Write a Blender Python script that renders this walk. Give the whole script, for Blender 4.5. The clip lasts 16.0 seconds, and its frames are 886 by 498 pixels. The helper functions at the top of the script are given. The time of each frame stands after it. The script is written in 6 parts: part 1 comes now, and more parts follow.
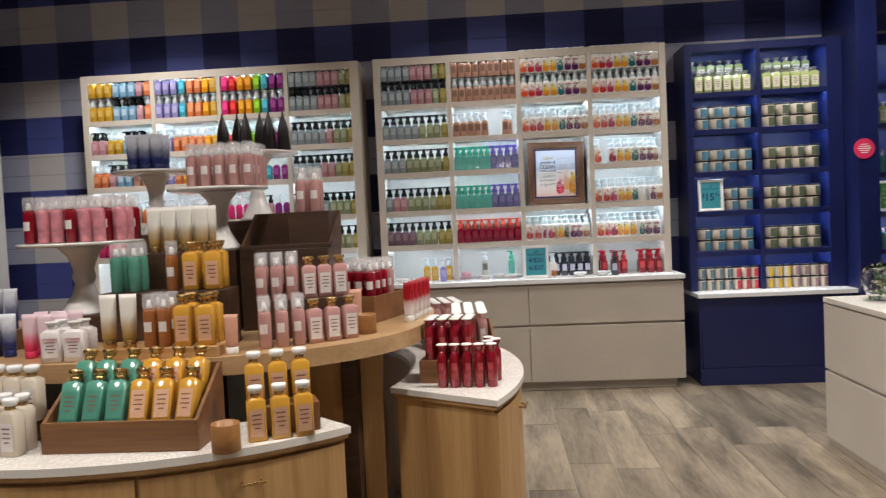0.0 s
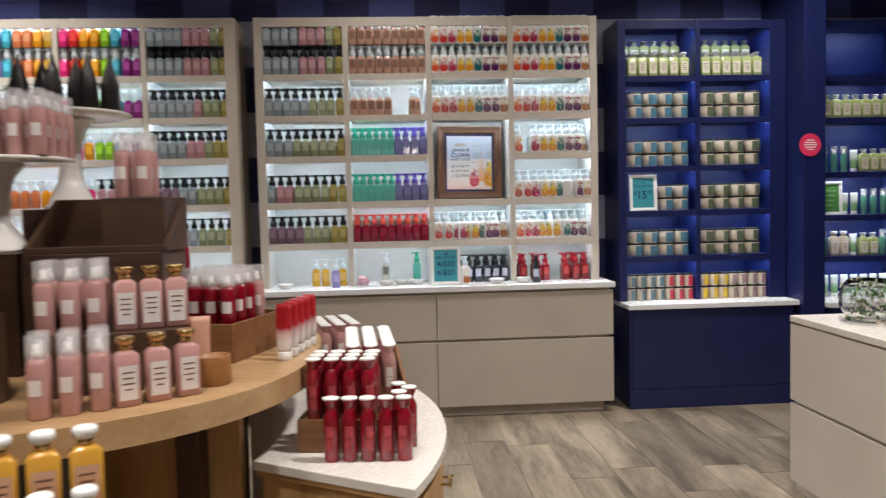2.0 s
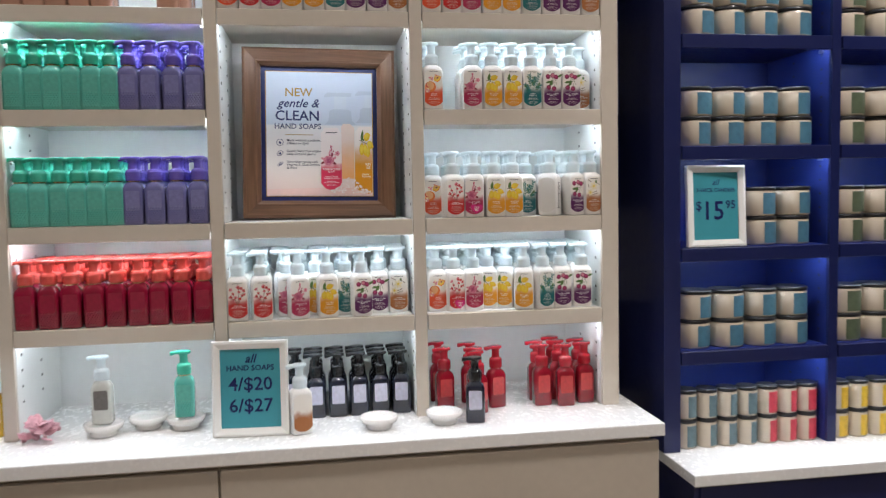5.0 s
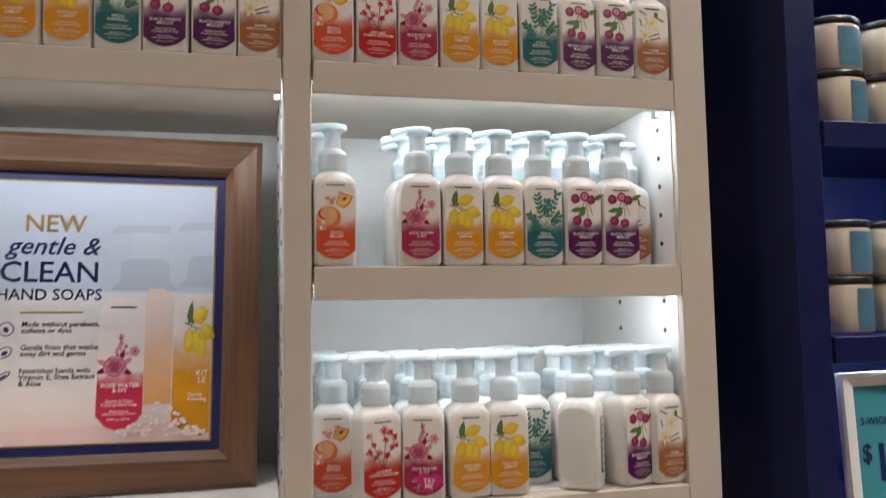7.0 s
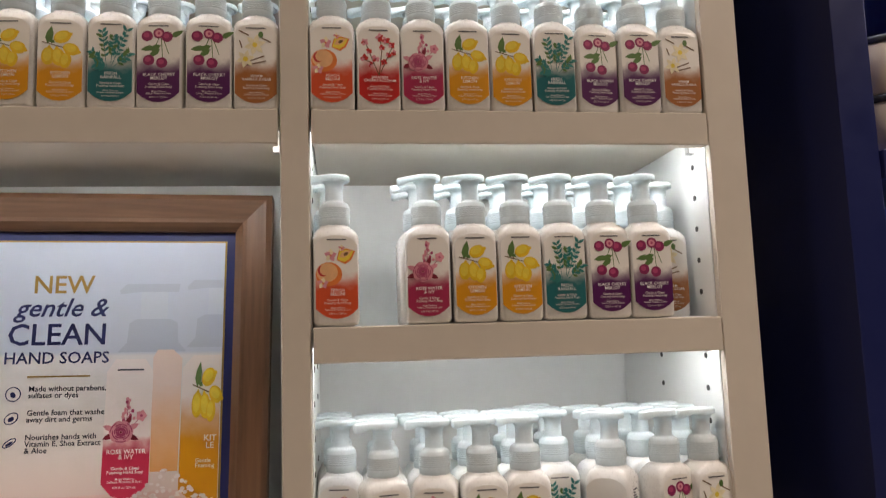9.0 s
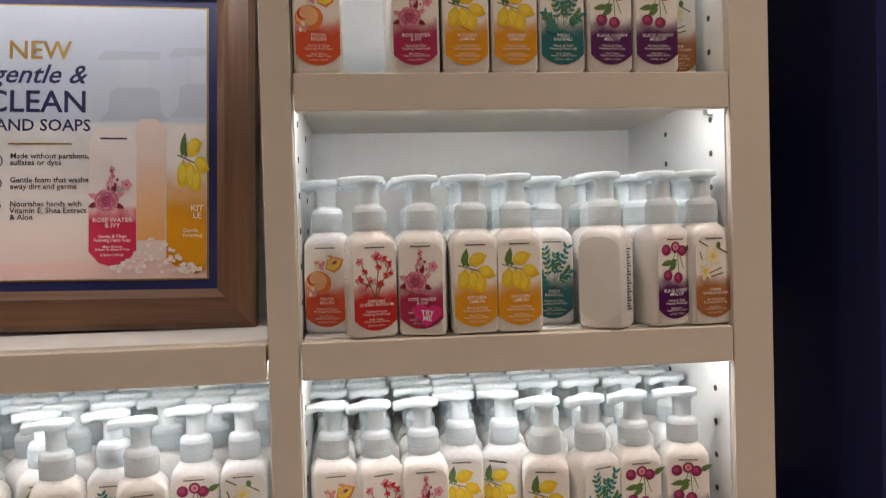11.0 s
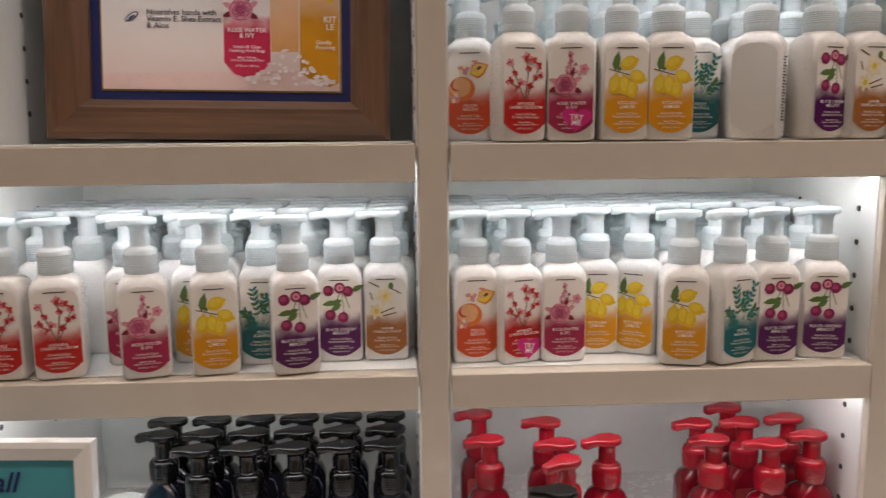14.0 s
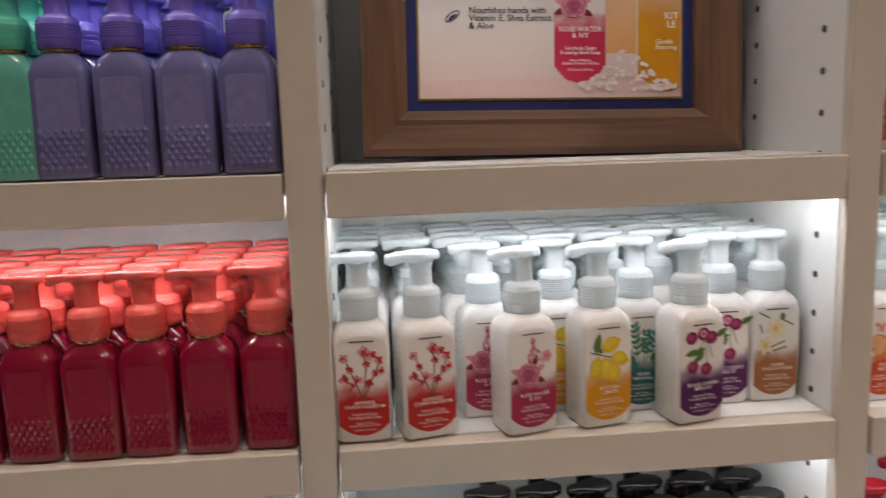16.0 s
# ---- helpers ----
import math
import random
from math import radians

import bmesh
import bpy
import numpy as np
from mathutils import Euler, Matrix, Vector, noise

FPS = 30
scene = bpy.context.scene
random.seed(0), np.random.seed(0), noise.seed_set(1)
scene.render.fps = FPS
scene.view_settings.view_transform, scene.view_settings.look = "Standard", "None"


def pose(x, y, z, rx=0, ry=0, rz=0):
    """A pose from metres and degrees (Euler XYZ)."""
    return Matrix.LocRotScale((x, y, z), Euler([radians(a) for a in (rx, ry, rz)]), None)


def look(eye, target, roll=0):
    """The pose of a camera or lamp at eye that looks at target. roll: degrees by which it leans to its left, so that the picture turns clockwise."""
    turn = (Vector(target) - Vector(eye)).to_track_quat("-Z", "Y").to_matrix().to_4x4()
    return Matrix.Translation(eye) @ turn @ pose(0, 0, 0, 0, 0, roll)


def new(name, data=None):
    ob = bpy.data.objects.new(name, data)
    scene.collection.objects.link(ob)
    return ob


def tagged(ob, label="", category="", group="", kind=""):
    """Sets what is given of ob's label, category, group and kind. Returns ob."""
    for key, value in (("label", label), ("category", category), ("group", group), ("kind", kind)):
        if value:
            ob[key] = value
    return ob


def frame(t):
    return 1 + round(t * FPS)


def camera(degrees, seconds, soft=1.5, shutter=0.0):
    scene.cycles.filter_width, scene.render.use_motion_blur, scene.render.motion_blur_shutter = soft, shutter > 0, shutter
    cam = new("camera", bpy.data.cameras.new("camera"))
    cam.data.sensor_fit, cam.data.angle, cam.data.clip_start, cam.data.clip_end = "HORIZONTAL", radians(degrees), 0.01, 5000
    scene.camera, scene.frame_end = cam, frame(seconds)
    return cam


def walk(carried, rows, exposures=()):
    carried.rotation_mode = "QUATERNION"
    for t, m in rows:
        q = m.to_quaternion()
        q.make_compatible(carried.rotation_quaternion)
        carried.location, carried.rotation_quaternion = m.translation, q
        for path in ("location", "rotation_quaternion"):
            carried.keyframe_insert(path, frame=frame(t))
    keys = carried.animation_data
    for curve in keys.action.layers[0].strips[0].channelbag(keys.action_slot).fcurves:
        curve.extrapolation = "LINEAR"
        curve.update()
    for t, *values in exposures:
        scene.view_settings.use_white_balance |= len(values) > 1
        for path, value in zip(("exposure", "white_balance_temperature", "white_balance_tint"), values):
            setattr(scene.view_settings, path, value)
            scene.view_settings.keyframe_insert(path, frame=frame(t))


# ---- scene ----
cam = camera(59.7, 16.0, soft=1.2, shutter=0.3)
EXPO = [(0, 0.1, 6000, 10), (3.5, 0.08, 5950, 10), (6.5, -0.2, 6300, 13), (8.0, -0.34, 6700, 15), (10.5, -0.48, 7050, 18), (12.5, -0.56, 7000, 20), (16.0, -0.54, 6800, 19)]
PATH = [
    (0, (0.166, 0.084, 1.452), (0.029, 2.077, 1.365), -2.6),
    (0.5, (0.158, 0.105, 1.443), (-0.075, 2.088, 1.327), -2.1),
    (1, (0.1, 0.304, 1.441), (-0.127, 2.289, 1.366), -1.6),
    (1.5, (0.068, 0.629, 1.439), (-0.054, 2.625, 1.384), -1.4),
    (2, (0.103, 1.07, 1.448), (0.24, 3.063, 1.339), -1.3),
    (2.5, (0.198, 1.598, 1.445), (0.477, 3.573, 1.293), -0.7),
    (3, (0.271, 2.135, 1.452), (0.64, 4.095, 1.303), -0.3),
    (3.5, (0.382, 2.655, 1.474), (0.777, 4.61, 1.328), 1.1),
    (5.8, (0.852, 4.862, 1.608), (1.128, 6.842, 1.533), -2.1),
    (6, (0.879, 4.98, 1.626), (1.184, 6.957, 1.593), -2.1),
    (6.5, (0.873, 5.287, 1.716), (1.307, 7.24, 1.711), -1.5),
    (7, (0.928, 5.451, 1.76), (1.392, 7.391, 1.91), -1.0),
    (7.5, (0.993, 5.493, 1.831), (1.364, 7.445, 2.059), -1.2),
    (8, (1.02, 5.492, 1.852), (1.311, 7.456, 2.092), -1.2),
    (8.2, (1.024, 5.498, 1.854), (1.308, 7.462, 2.099), -1.5),
    (10.3, (1.044, 5.516, 1.645), (1.287, 7.493, 1.833), -1.6),
    (10.5, (1.061, 5.533, 1.641), (1.275, 7.519, 1.735), -1.8),
    (11, (1.071, 5.555, 1.623), (1.286, 7.543, 1.582), -1.5),
    (11.5, (1.07, 5.572, 1.583), (1.294, 7.555, 1.451), -1.1),
    (12, (1.088, 5.589, 1.546), (1.309, 7.567, 1.351), -0.6),
    (12.5, (1.09, 5.588, 1.538), (1.306, 7.565, 1.325), -0.3),
    (13, (1.067, 5.573, 1.529), (1.257, 7.552, 1.306), -0.0),
    (13.5, (1.03, 5.563, 1.512), (1.166, 7.541, 1.252), -0.1),
    (14, (0.941, 5.559, 1.508), (1.044, 7.534, 1.214), -0.5),
    (14.5, (0.794, 5.55, 1.514), (0.927, 7.522, 1.208), -0.8),
    (15, (0.691, 5.549, 1.515), (0.856, 7.515, 1.19), -1.3),
    (15.5, (0.599, 5.613, 1.513), (0.767, 7.584, 1.214), -1.8),
    (16, (0.474, 5.721, 1.527), (0.635, 7.694, 1.242), -1.8),
]
walk(cam, [(t, look(eye, target, roll)) for t, eye, target, roll in PATH], exposures=EXPO)

# ---- world and lamps ----
world = bpy.data.worlds.new("world")
scene.world = world
world.use_nodes = True
world.node_tree.nodes["Background"].inputs[0].default_value = (1.0, 0.85, 0.7, 1)
world.node_tree.nodes["Background"].inputs[1].default_value = 0.02
CEIL = 3.7
for lx, ly, watts in ((-2.2, 1.4, 30), (-2.6, 5.5, 40), (0.2, 5.6, 14), (-0.5, 1.6, 27), (1.4, 2.9, 58), (2.5, 5.4, 38), (-0.4, -1.0, 20)):
    lamp = bpy.data.lights.new("ceiling_spot", "AREA")
    lamp.shape, lamp.size, lamp.energy, lamp.color = "DISK", 0.28, watts, (1.0, 0.90, 0.79)
    lamp.spread = radians(130)
    new("ceiling_spot_lamp", lamp).matrix_world = pose(lx, ly, CEIL - 0.06)


# ---- materials ----
def mat(name, color, rough=0.5, metal=0.0, vary=0.12, scale=6.0, bump=0.0, bump_scale=60.0, rand=0.0, coat=0.0, trans=0.0, emit=0.0, alpha=1.0):
    m = bpy.data.materials.new(name)
    m.use_nodes = True
    nt = m.node_tree
    b = nt.nodes["Principled BSDF"]
    base = (*color, 1)
    b.inputs["Base Color"].default_value = base
    b.inputs["Roughness"].default_value = rough
    b.inputs["Metallic"].default_value = metal
    b.inputs["Coat Weight"].default_value = coat
    b.inputs["Transmission Weight"].default_value = trans
    b.inputs["Alpha"].default_value = alpha
    if emit:
        b.inputs["Emission Color"].default_value = base
        b.inputs["Emission Strength"].default_value = emit
    tc = nt.nodes.new("ShaderNodeTexCoord")
    if vary:
        a = nt.nodes.new("ShaderNodeTexNoise")
        a.inputs["Scale"].default_value, a.inputs["Detail"].default_value = scale, 6
        nt.links.new(tc.outputs["Object"], a.inputs["Vector"])
        f = nt.nodes.new("ShaderNodeTexNoise")
        f.inputs["Scale"].default_value, f.inputs["Detail"].default_value = scale * 14, 3
        nt.links.new(tc.outputs["Object"], f.inputs["Vector"])
        add = nt.nodes.new("ShaderNodeMath")
        add.operation = "MULTIPLY_ADD"
        nt.links.new(f.outputs["Fac"], add.inputs[0])
        add.inputs[1].default_value = 0.5
        nt.links.new(a.outputs["Fac"], add.inputs[2])
        val = nt.nodes.new("ShaderNodeMapRange")
        val.inputs["From Min"].default_value, val.inputs["From Max"].default_value = 0.45, 1.05
        val.inputs["To Min"].default_value, val.inputs["To Max"].default_value = 1 - vary, 1 + vary
        nt.links.new(add.outputs[0], val.inputs["Value"])
        last = val.outputs["Result"]
        if rand:
            oi = nt.nodes.new("ShaderNodeObjectInfo")
            r = nt.nodes.new("ShaderNodeMapRange")
            r.inputs["To Min"].default_value, r.inputs["To Max"].default_value = 1 - rand, 1 + rand
            nt.links.new(oi.outputs["Random"], r.inputs["Value"])
            mu = nt.nodes.new("ShaderNodeMath")
            mu.operation = "MULTIPLY"
            nt.links.new(last, mu.inputs[0])
            nt.links.new(r.outputs["Result"], mu.inputs[1])
            last = mu.outputs[0]
        hs = nt.nodes.new("ShaderNodeHueSaturation")
        hs.inputs["Color"].default_value = base
        nt.links.new(last, hs.inputs["Value"])
        nt.links.new(hs.outputs["Color"], b.inputs["Base Color"])
        rr = nt.nodes.new("ShaderNodeMapRange")
        rr.inputs["To Min"].default_value, rr.inputs["To Max"].default_value = max(rough - 0.08, 0.02), min(rough + 0.1, 1)
        nt.links.new(f.outputs["Fac"], rr.inputs["Value"])
        nt.links.new(rr.outputs["Result"], b.inputs["Roughness"])
    if bump:
        n = nt.nodes.new("ShaderNodeTexNoise")
        n.inputs["Scale"].default_value = bump_scale
        nt.links.new(tc.outputs["Object"], n.inputs["Vector"])
        bp = nt.nodes.new("ShaderNodeBump")
        bp.inputs["Strength"].default_value, bp.inputs["Distance"].default_value = bump, 0.002
        nt.links.new(n.outputs["Fac"], bp.inputs["Height"])
        nt.links.new(bp.outputs["Normal"], b.inputs["Normal"])
    return m


def wood(name, dark, light, rough=0.45, axis=0, rand=0.0, stretch=0.06, scale=9.0):
    m = mat(name, light, rough, vary=0)
    nt = m.node_tree
    b = nt.nodes["Principled BSDF"]
    tc = nt.nodes.new("ShaderNodeTexCoord")
    mp = nt.nodes.new("ShaderNodeMapping")
    sc = [1.0, 1.0, 1.0]
    sc[axis] = stretch
    mp.inputs["Scale"].default_value = sc
    nt.links.new(tc.outputs["Object"], mp.inputs["Vector"])
    oi = nt.nodes.new("ShaderNodeObjectInfo")
    off = nt.nodes.new("ShaderNodeMath")
    off.operation = "MULTIPLY"
    off.inputs[1].default_value = 37.0
    nt.links.new(oi.outputs["Random"], off.inputs[0])
    nt.links.new(off.outputs[0], mp.inputs["Location"])
    n = nt.nodes.new("ShaderNodeTexNoise")
    n.inputs["Scale"].default_value, n.inputs["Detail"].default_value, n.inputs["Distortion"].default_value = scale, 8, 0.7
    nt.links.new(mp.outputs["Vector"], n.inputs["Vector"])
    g = nt.nodes.new("ShaderNodeTexNoise")
    g.inputs["Scale"].default_value, g.inputs["Detail"].default_value = scale * 9, 4
    nt.links.new(mp.outputs["Vector"], g.inputs["Vector"])
    mixf = nt.nodes.new("ShaderNodeMath")
    mixf.operation = "MULTIPLY_ADD"
    mixf.inputs[1].default_value = 0.45
    nt.links.new(g.outputs["Fac"], mixf.inputs[0])
    nt.links.new(n.outputs["Fac"], mixf.inputs[2])
    ramp = nt.nodes.new("ShaderNodeValToRGB")
    ramp.color_ramp.elements[0].position, ramp.color_ramp.elements[0].color = 0.5, (*dark, 1)
    ramp.color_ramp.elements[1].position, ramp.color_ramp.elements[1].color = 0.92, (*light, 1)
    nt.links.new(mixf.outputs[0], ramp.inputs["Fac"])
    last = ramp.outputs["Color"]
    if rand:
        r = nt.nodes.new("ShaderNodeMapRange")
        r.inputs["To Min"].default_value, r.inputs["To Max"].default_value = 1 - rand, 1 + rand
        nt.links.new(oi.outputs["Random"], r.inputs["Value"])
        hs = nt.nodes.new("ShaderNodeHueSaturation")
        nt.links.new(last, hs.inputs["Color"])
        nt.links.new(r.outputs["Result"], hs.inputs["Value"])
        last = hs.outputs["Color"]
    nt.links.new(last, b.inputs["Base Color"])
    bp = nt.nodes.new("ShaderNodeBump")
    bp.inputs["Strength"].default_value, bp.inputs["Distance"].default_value = 0.15, 0.002
    nt.links.new(g.outputs["Fac"], bp.inputs["Height"])
    nt.links.new(bp.outputs["Normal"], b.inputs["Normal"])
    return m


def print_fade(name, color, paper=(0.86, 0.83, 0.78), low=0.046, high=0.068):
    """Label paper: ink below, bare paper above, with a watercolour edge."""
    m = mat(name, paper, 0.35, vary=0)
    nt = m.node_tree
    b = nt.nodes["Principled BSDF"]
    tc = nt.nodes.new("ShaderNodeTexCoord")
    sp = nt.nodes.new("ShaderNodeSeparateXYZ")
    nt.links.new(tc.outputs["Object"], sp.inputs[0])
    n = nt.nodes.new("ShaderNodeTexNoise")
    n.inputs["Scale"].default_value, n.inputs["Detail"].default_value = 55, 4
    nt.links.new(tc.outputs["Object"], n.inputs["Vector"])
    w = nt.nodes.new("ShaderNodeMath")
    w.operation = "MULTIPLY_ADD"
    w.inputs[1].default_value = 0.03
    nt.links.new(n.outputs["Fac"], w.inputs[0])
    nt.links.new(sp.outputs["Z"], w.inputs[2])
    r = nt.nodes.new("ShaderNodeMapRange")
    r.inputs["From Min"].default_value, r.inputs["From Max"].default_value = low + 0.015, high + 0.015
    nt.links.new(w.outputs[0], r.inputs["Value"])
    ramp = nt.nodes.new("ShaderNodeValToRGB")
    ramp.color_ramp.elements[0].color = (*color, 1)
    ramp.color_ramp.elements[1].color = (*paper, 1)
    e = ramp.color_ramp.elements.new(0.45)
    e.color = (*[c * 0.7 + 0.3 * p for c, p in zip(color, paper)], 1)
    nt.links.new(r.outputs["Result"], ramp.inputs["Fac"])
    nt.links.new(ramp.outputs["Color"], b.inputs["Base Color"])
    return m


def gingham(name):
    """Painted checks on the boards, 33 cm wide."""
    m = mat(name, (0.5, 0.5, 0.5), 0.6, vary=0, bump=0.08, bump_scale=25)
    nt = m.node_tree
    b = nt.nodes["Principled BSDF"]
    tc = nt.nodes.new("ShaderNodeNewGeometry")
    sp = nt.nodes.new("ShaderNodeSeparateXYZ")
    nt.links.new(tc.outputs["Position"], sp.inputs[0])

    def bands(sock, start, period):
        a = nt.nodes.new("ShaderNodeMath")
        a.operation = "SUBTRACT"
        nt.links.new(sock, a.inputs[0])
        a.inputs[1].default_value = start
        f = nt.nodes.new("ShaderNodeMath")
        f.operation = "FLOORED_MODULO"
        nt.links.new(a.outputs[0], f.inputs[0])
        f.inputs[1].default_value = period
        g = nt.nodes.new("ShaderNodeMath")
        g.operation = "LESS_THAN"
        nt.links.new(f.outputs[0], g.inputs[0])
        g.inputs[1].default_value = period / 2
        return g.outputs[0]

    vx, vz = bands(sp.outputs["X"], -3.03, 0.672), bands(sp.outputs["Z"], 2.83, 0.66)
    add = nt.nodes.new("ShaderNodeMath")
    nt.links.new(vz, add.inputs[0])
    mu = nt.nodes.new("ShaderNodeMath")
    mu.operation = "MULTIPLY"
    mu.inputs[1].default_value = 0.5
    nt.links.new(vz, mu.inputs[0])
    mv = nt.nodes.new("ShaderNodeMath")
    mv.operation = "MULTIPLY_ADD"
    mv.inputs[1].default_value = 0.28
    nt.links.new(vx, mv.inputs[0])
    nt.links.new(mu.outputs[0], mv.inputs[2])
    ramp = nt.nodes.new("ShaderNodeValToRGB")
    ramp.color_ramp.interpolation = "CONSTANT"
    els = ramp.color_ramp.elements
    els[0].position, els[0].color = 0.0, (0.62, 0.60, 0.60, 1)
    els[1].position, els[1].color = 0.2, (0.40, 0.42, 0.55, 1)
    for p, c in ((0.4, (0.075, 0.095, 0.34, 1)), (0.7, (0.016, 0.022, 0.12, 1))):
        e = els.new(p)
        e.color = c
    nt.links.new(mv.outputs[0], ramp.inputs["Fac"])
    nt.links.new(ramp.outputs["Color"], b.inputs["Base Color"])
    return m


M_CREAM = mat("cream_laminate", (0.62, 0.56, 0.48), 0.42, vary=0.05, scale=2.5, bump=0.05, bump_scale=180)
M_LINEN = mat("beige_laminate", (0.50, 0.445, 0.375), 0.45, vary=0.07, scale=3, bump=0.08, bump_scale=220)
M_INNER = mat("white_laminate", (0.78, 0.79, 0.78), 0.4, vary=0.04, scale=3)
M_TOPW = mat("white_stone", (0.82, 0.82, 0.82), 0.25, vary=0.008, scale=5)
M_QUARTZ = mat("cream_quartz", (0.80, 0.76, 0.70), 0.25, vary=0.012, scale=9)
M_NAVY = mat("navy_paint", (0.010, 0.015, 0.082), 0.35, vary=0.12, scale=3, bump=0.05, bump_scale=150)
M_NAVYIN = mat("navy_board", (0.018, 0.033, 0.20), 0.4, vary=0.1, scale=3)
M_LED = mat("led_strip", (0.86, 0.95, 1.0), 0.5, vary=0, emit=29.0)
M_LEDSOFT = mat("led_strip_dim", (0.86, 0.95, 1.0), 0.5, vary=0, emit=18.0)
M_LEDHIGH = mat("led_strip_bright", (0.86, 0.95, 1.0), 0.5, vary=0, emit=42.0)
M_STEEL = mat("steel", (0.55, 0.55, 0.55), 0.3, 1.0, vary=0.05)
M_HOLE = mat("peg_hole", (0.05, 0.05, 0.05), 0.6, vary=0)
M_GROUT = mat("subfloor", (0.46, 0.43, 0.37), 0.9)
M_FLOOR = wood("floor_oak_grey", (0.10, 0.080, 0.058), (0.35, 0.285, 0.205), 0.36, axis=0, rand=0.24, stretch=0.16, scale=6.0)
M_OAK = wood("light_oak", (0.38, 0.205, 0.075), (0.57, 0.35, 0.145), 0.42, axis=2)
M_OAKH = wood("light_oak_edge", (0.38, 0.205, 0.075), (0.57, 0.35, 0.145), 0.4, axis=0)
M_WALNUT = wood("walnut", (0.075, 0.034, 0.016), (0.20, 0.10, 0.052), 0.4, axis=0, scale=14)
M_WALNUTV = wood("walnut_upright", (0.075, 0.034, 0.016), (0.20, 0.10, 0.052), 0.4, axis=2, scale=14)
M_CUP = wood("turned_oak", (0.24, 0.10, 0.028), (0.40, 0.19, 0.06), 0.4, axis=0)
M_CRATE = wood("stained_crate", (0.13, 0.054, 0.018), (0.27, 0.125, 0.046), 0.5, axis=0)
M_DARKW = wood("dark_crate", (0.036, 0.017, 0.009), (0.085, 0.042, 0.022), 0.5, axis=0)
M_CERAMIC = mat("white_ceramic", (0.80, 0.77, 0.73), 0.18, vary=0.04, coat=0.4)
M_SOAPW = mat("white_bottle_plastic", (0.84, 0.83, 0.81), 0.28, vary=0.03, scale=20)
M_PUMPW = mat("frosted_pump_plastic", (0.88, 0.92, 0.93), 0.26, vary=0.02, scale=20)
nt = M_PUMPW.node_tree
veil, blend = nt.nodes.new("ShaderNodeBsdfTranslucent"), nt.nodes.new("ShaderNodeMixShader")
veil.inputs["Color"].default_value = (0.84, 0.93, 0.97, 1)
blend.inputs["Fac"].default_value = 0.45
nt.links.new(nt.nodes["Principled BSDF"].outputs["BSDF"], blend.inputs[1])
nt.links.new(veil.outputs["BSDF"], blend.inputs[2])
nt.links.new(blend.outputs["Shader"], nt.nodes["Material Output"].inputs["Surface"])
M_BLACKP = mat("black_pump_plastic", (0.007, 0.007, 0.008), 0.12, vary=0.1, scale=20)
M_WHITE = mat("white_print", (0.88, 0.88, 0.86), 0.4, vary=0.02)
M_INK = mat("dark_print", (0.02, 0.025, 0.05), 0.5, vary=0.05)
M_NAVYINK = mat("navy_print", (0.012, 0.02, 0.12), 0.45, vary=0.05)
M_GOLD = mat("gold_print", (0.42, 0.26, 0.07), 0.35, 0.3, vary=0.08)
M_BRASS = mat("brass_cap", (0.55, 0.36, 0.14), 0.25, 0.9, vary=0.1)
M_TEALP = mat("teal_card", (0.065, 0.33, 0.40), 0.35, vary=0.05)
M_GLASS = mat("clear_glass", (0.95, 0.97, 0.96), 0.03, vary=0, trans=1.0)
M_WAX = mat("cream_wax", (0.62, 0.54, 0.43), 0.35, vary=0.04, scale=20, coat=0.5)
M_LID = mat("dark_lid", (0.03, 0.03, 0.032), 0.3, 0.4, vary=0.1)
M_GREENL = mat("leaf_green", (0.08, 0.17, 0.04), 0.5, vary=0.2, scale=40)
M_PINKD = mat("pink_vinyl", (0.72, 0.04, 0.12), 0.4, vary=0.04)


# ---- mesh helpers ----
def part(name, bm, material, parent=None, label="", category="", group="", kind=""):
    me = bpy.data.meshes.new(name)
    bm.to_mesh(me)
    bm.free()
    for m in material if isinstance(material, (list, tuple)) else (material,):
        me.materials.append(m)
    ob = new(name, me)
    ob.parent = parent
    return tagged(ob, label, category, group, kind)


def empty(name, m, label, category, group="", kind=""):
    ob = new(name)
    ob.empty_display_size = 0.05
    ob.matrix_basis = m
    return tagged(ob, label, category, group, kind)


def place(mesh, name, parent=None, m=None, label="", category="", group=""):
    ob = new(name, mesh)
    ob.parent = parent
    if m is not None:
        ob.matrix_basis = m
    return tagged(ob, label, category, group)


def box(x0, x1, y0, y1, z0, z1, bevel=0.0, bm=None):
    bm = bm or bmesh.new()
    r = bmesh.ops.create_cube(bm, size=1, matrix=Matrix.LocRotScale(((x0 + x1) / 2, (y0 + y1) / 2, (z0 + z1) / 2), None, (x1 - x0, y1 - y0, z1 - z0)))
    if bevel:
        vs = set(r["verts"])
        bmesh.ops.bevel(bm, geom=[e for e in bm.edges if e.verts[0] in vs and e.verts[1] in vs], offset=bevel, segments=2, affect="EDGES", profile=0.5)
    return bm


def rrect(hx, hy, r, n=3):
    r = min(r, hx * 0.999, hy * 0.999)
    out = []
    for cx, cy, a0 in ((hx - r, hy - r, 0), (-hx + r, hy - r, 90), (-hx + r, -hy + r, 180), (hx - r, -hy + r, 270)):
        for i in range(n + 1):
            a = radians(a0 + 90 * i / n)
            out.append((cx + r * math.cos(a), cy + r * math.sin(a)))
    return out


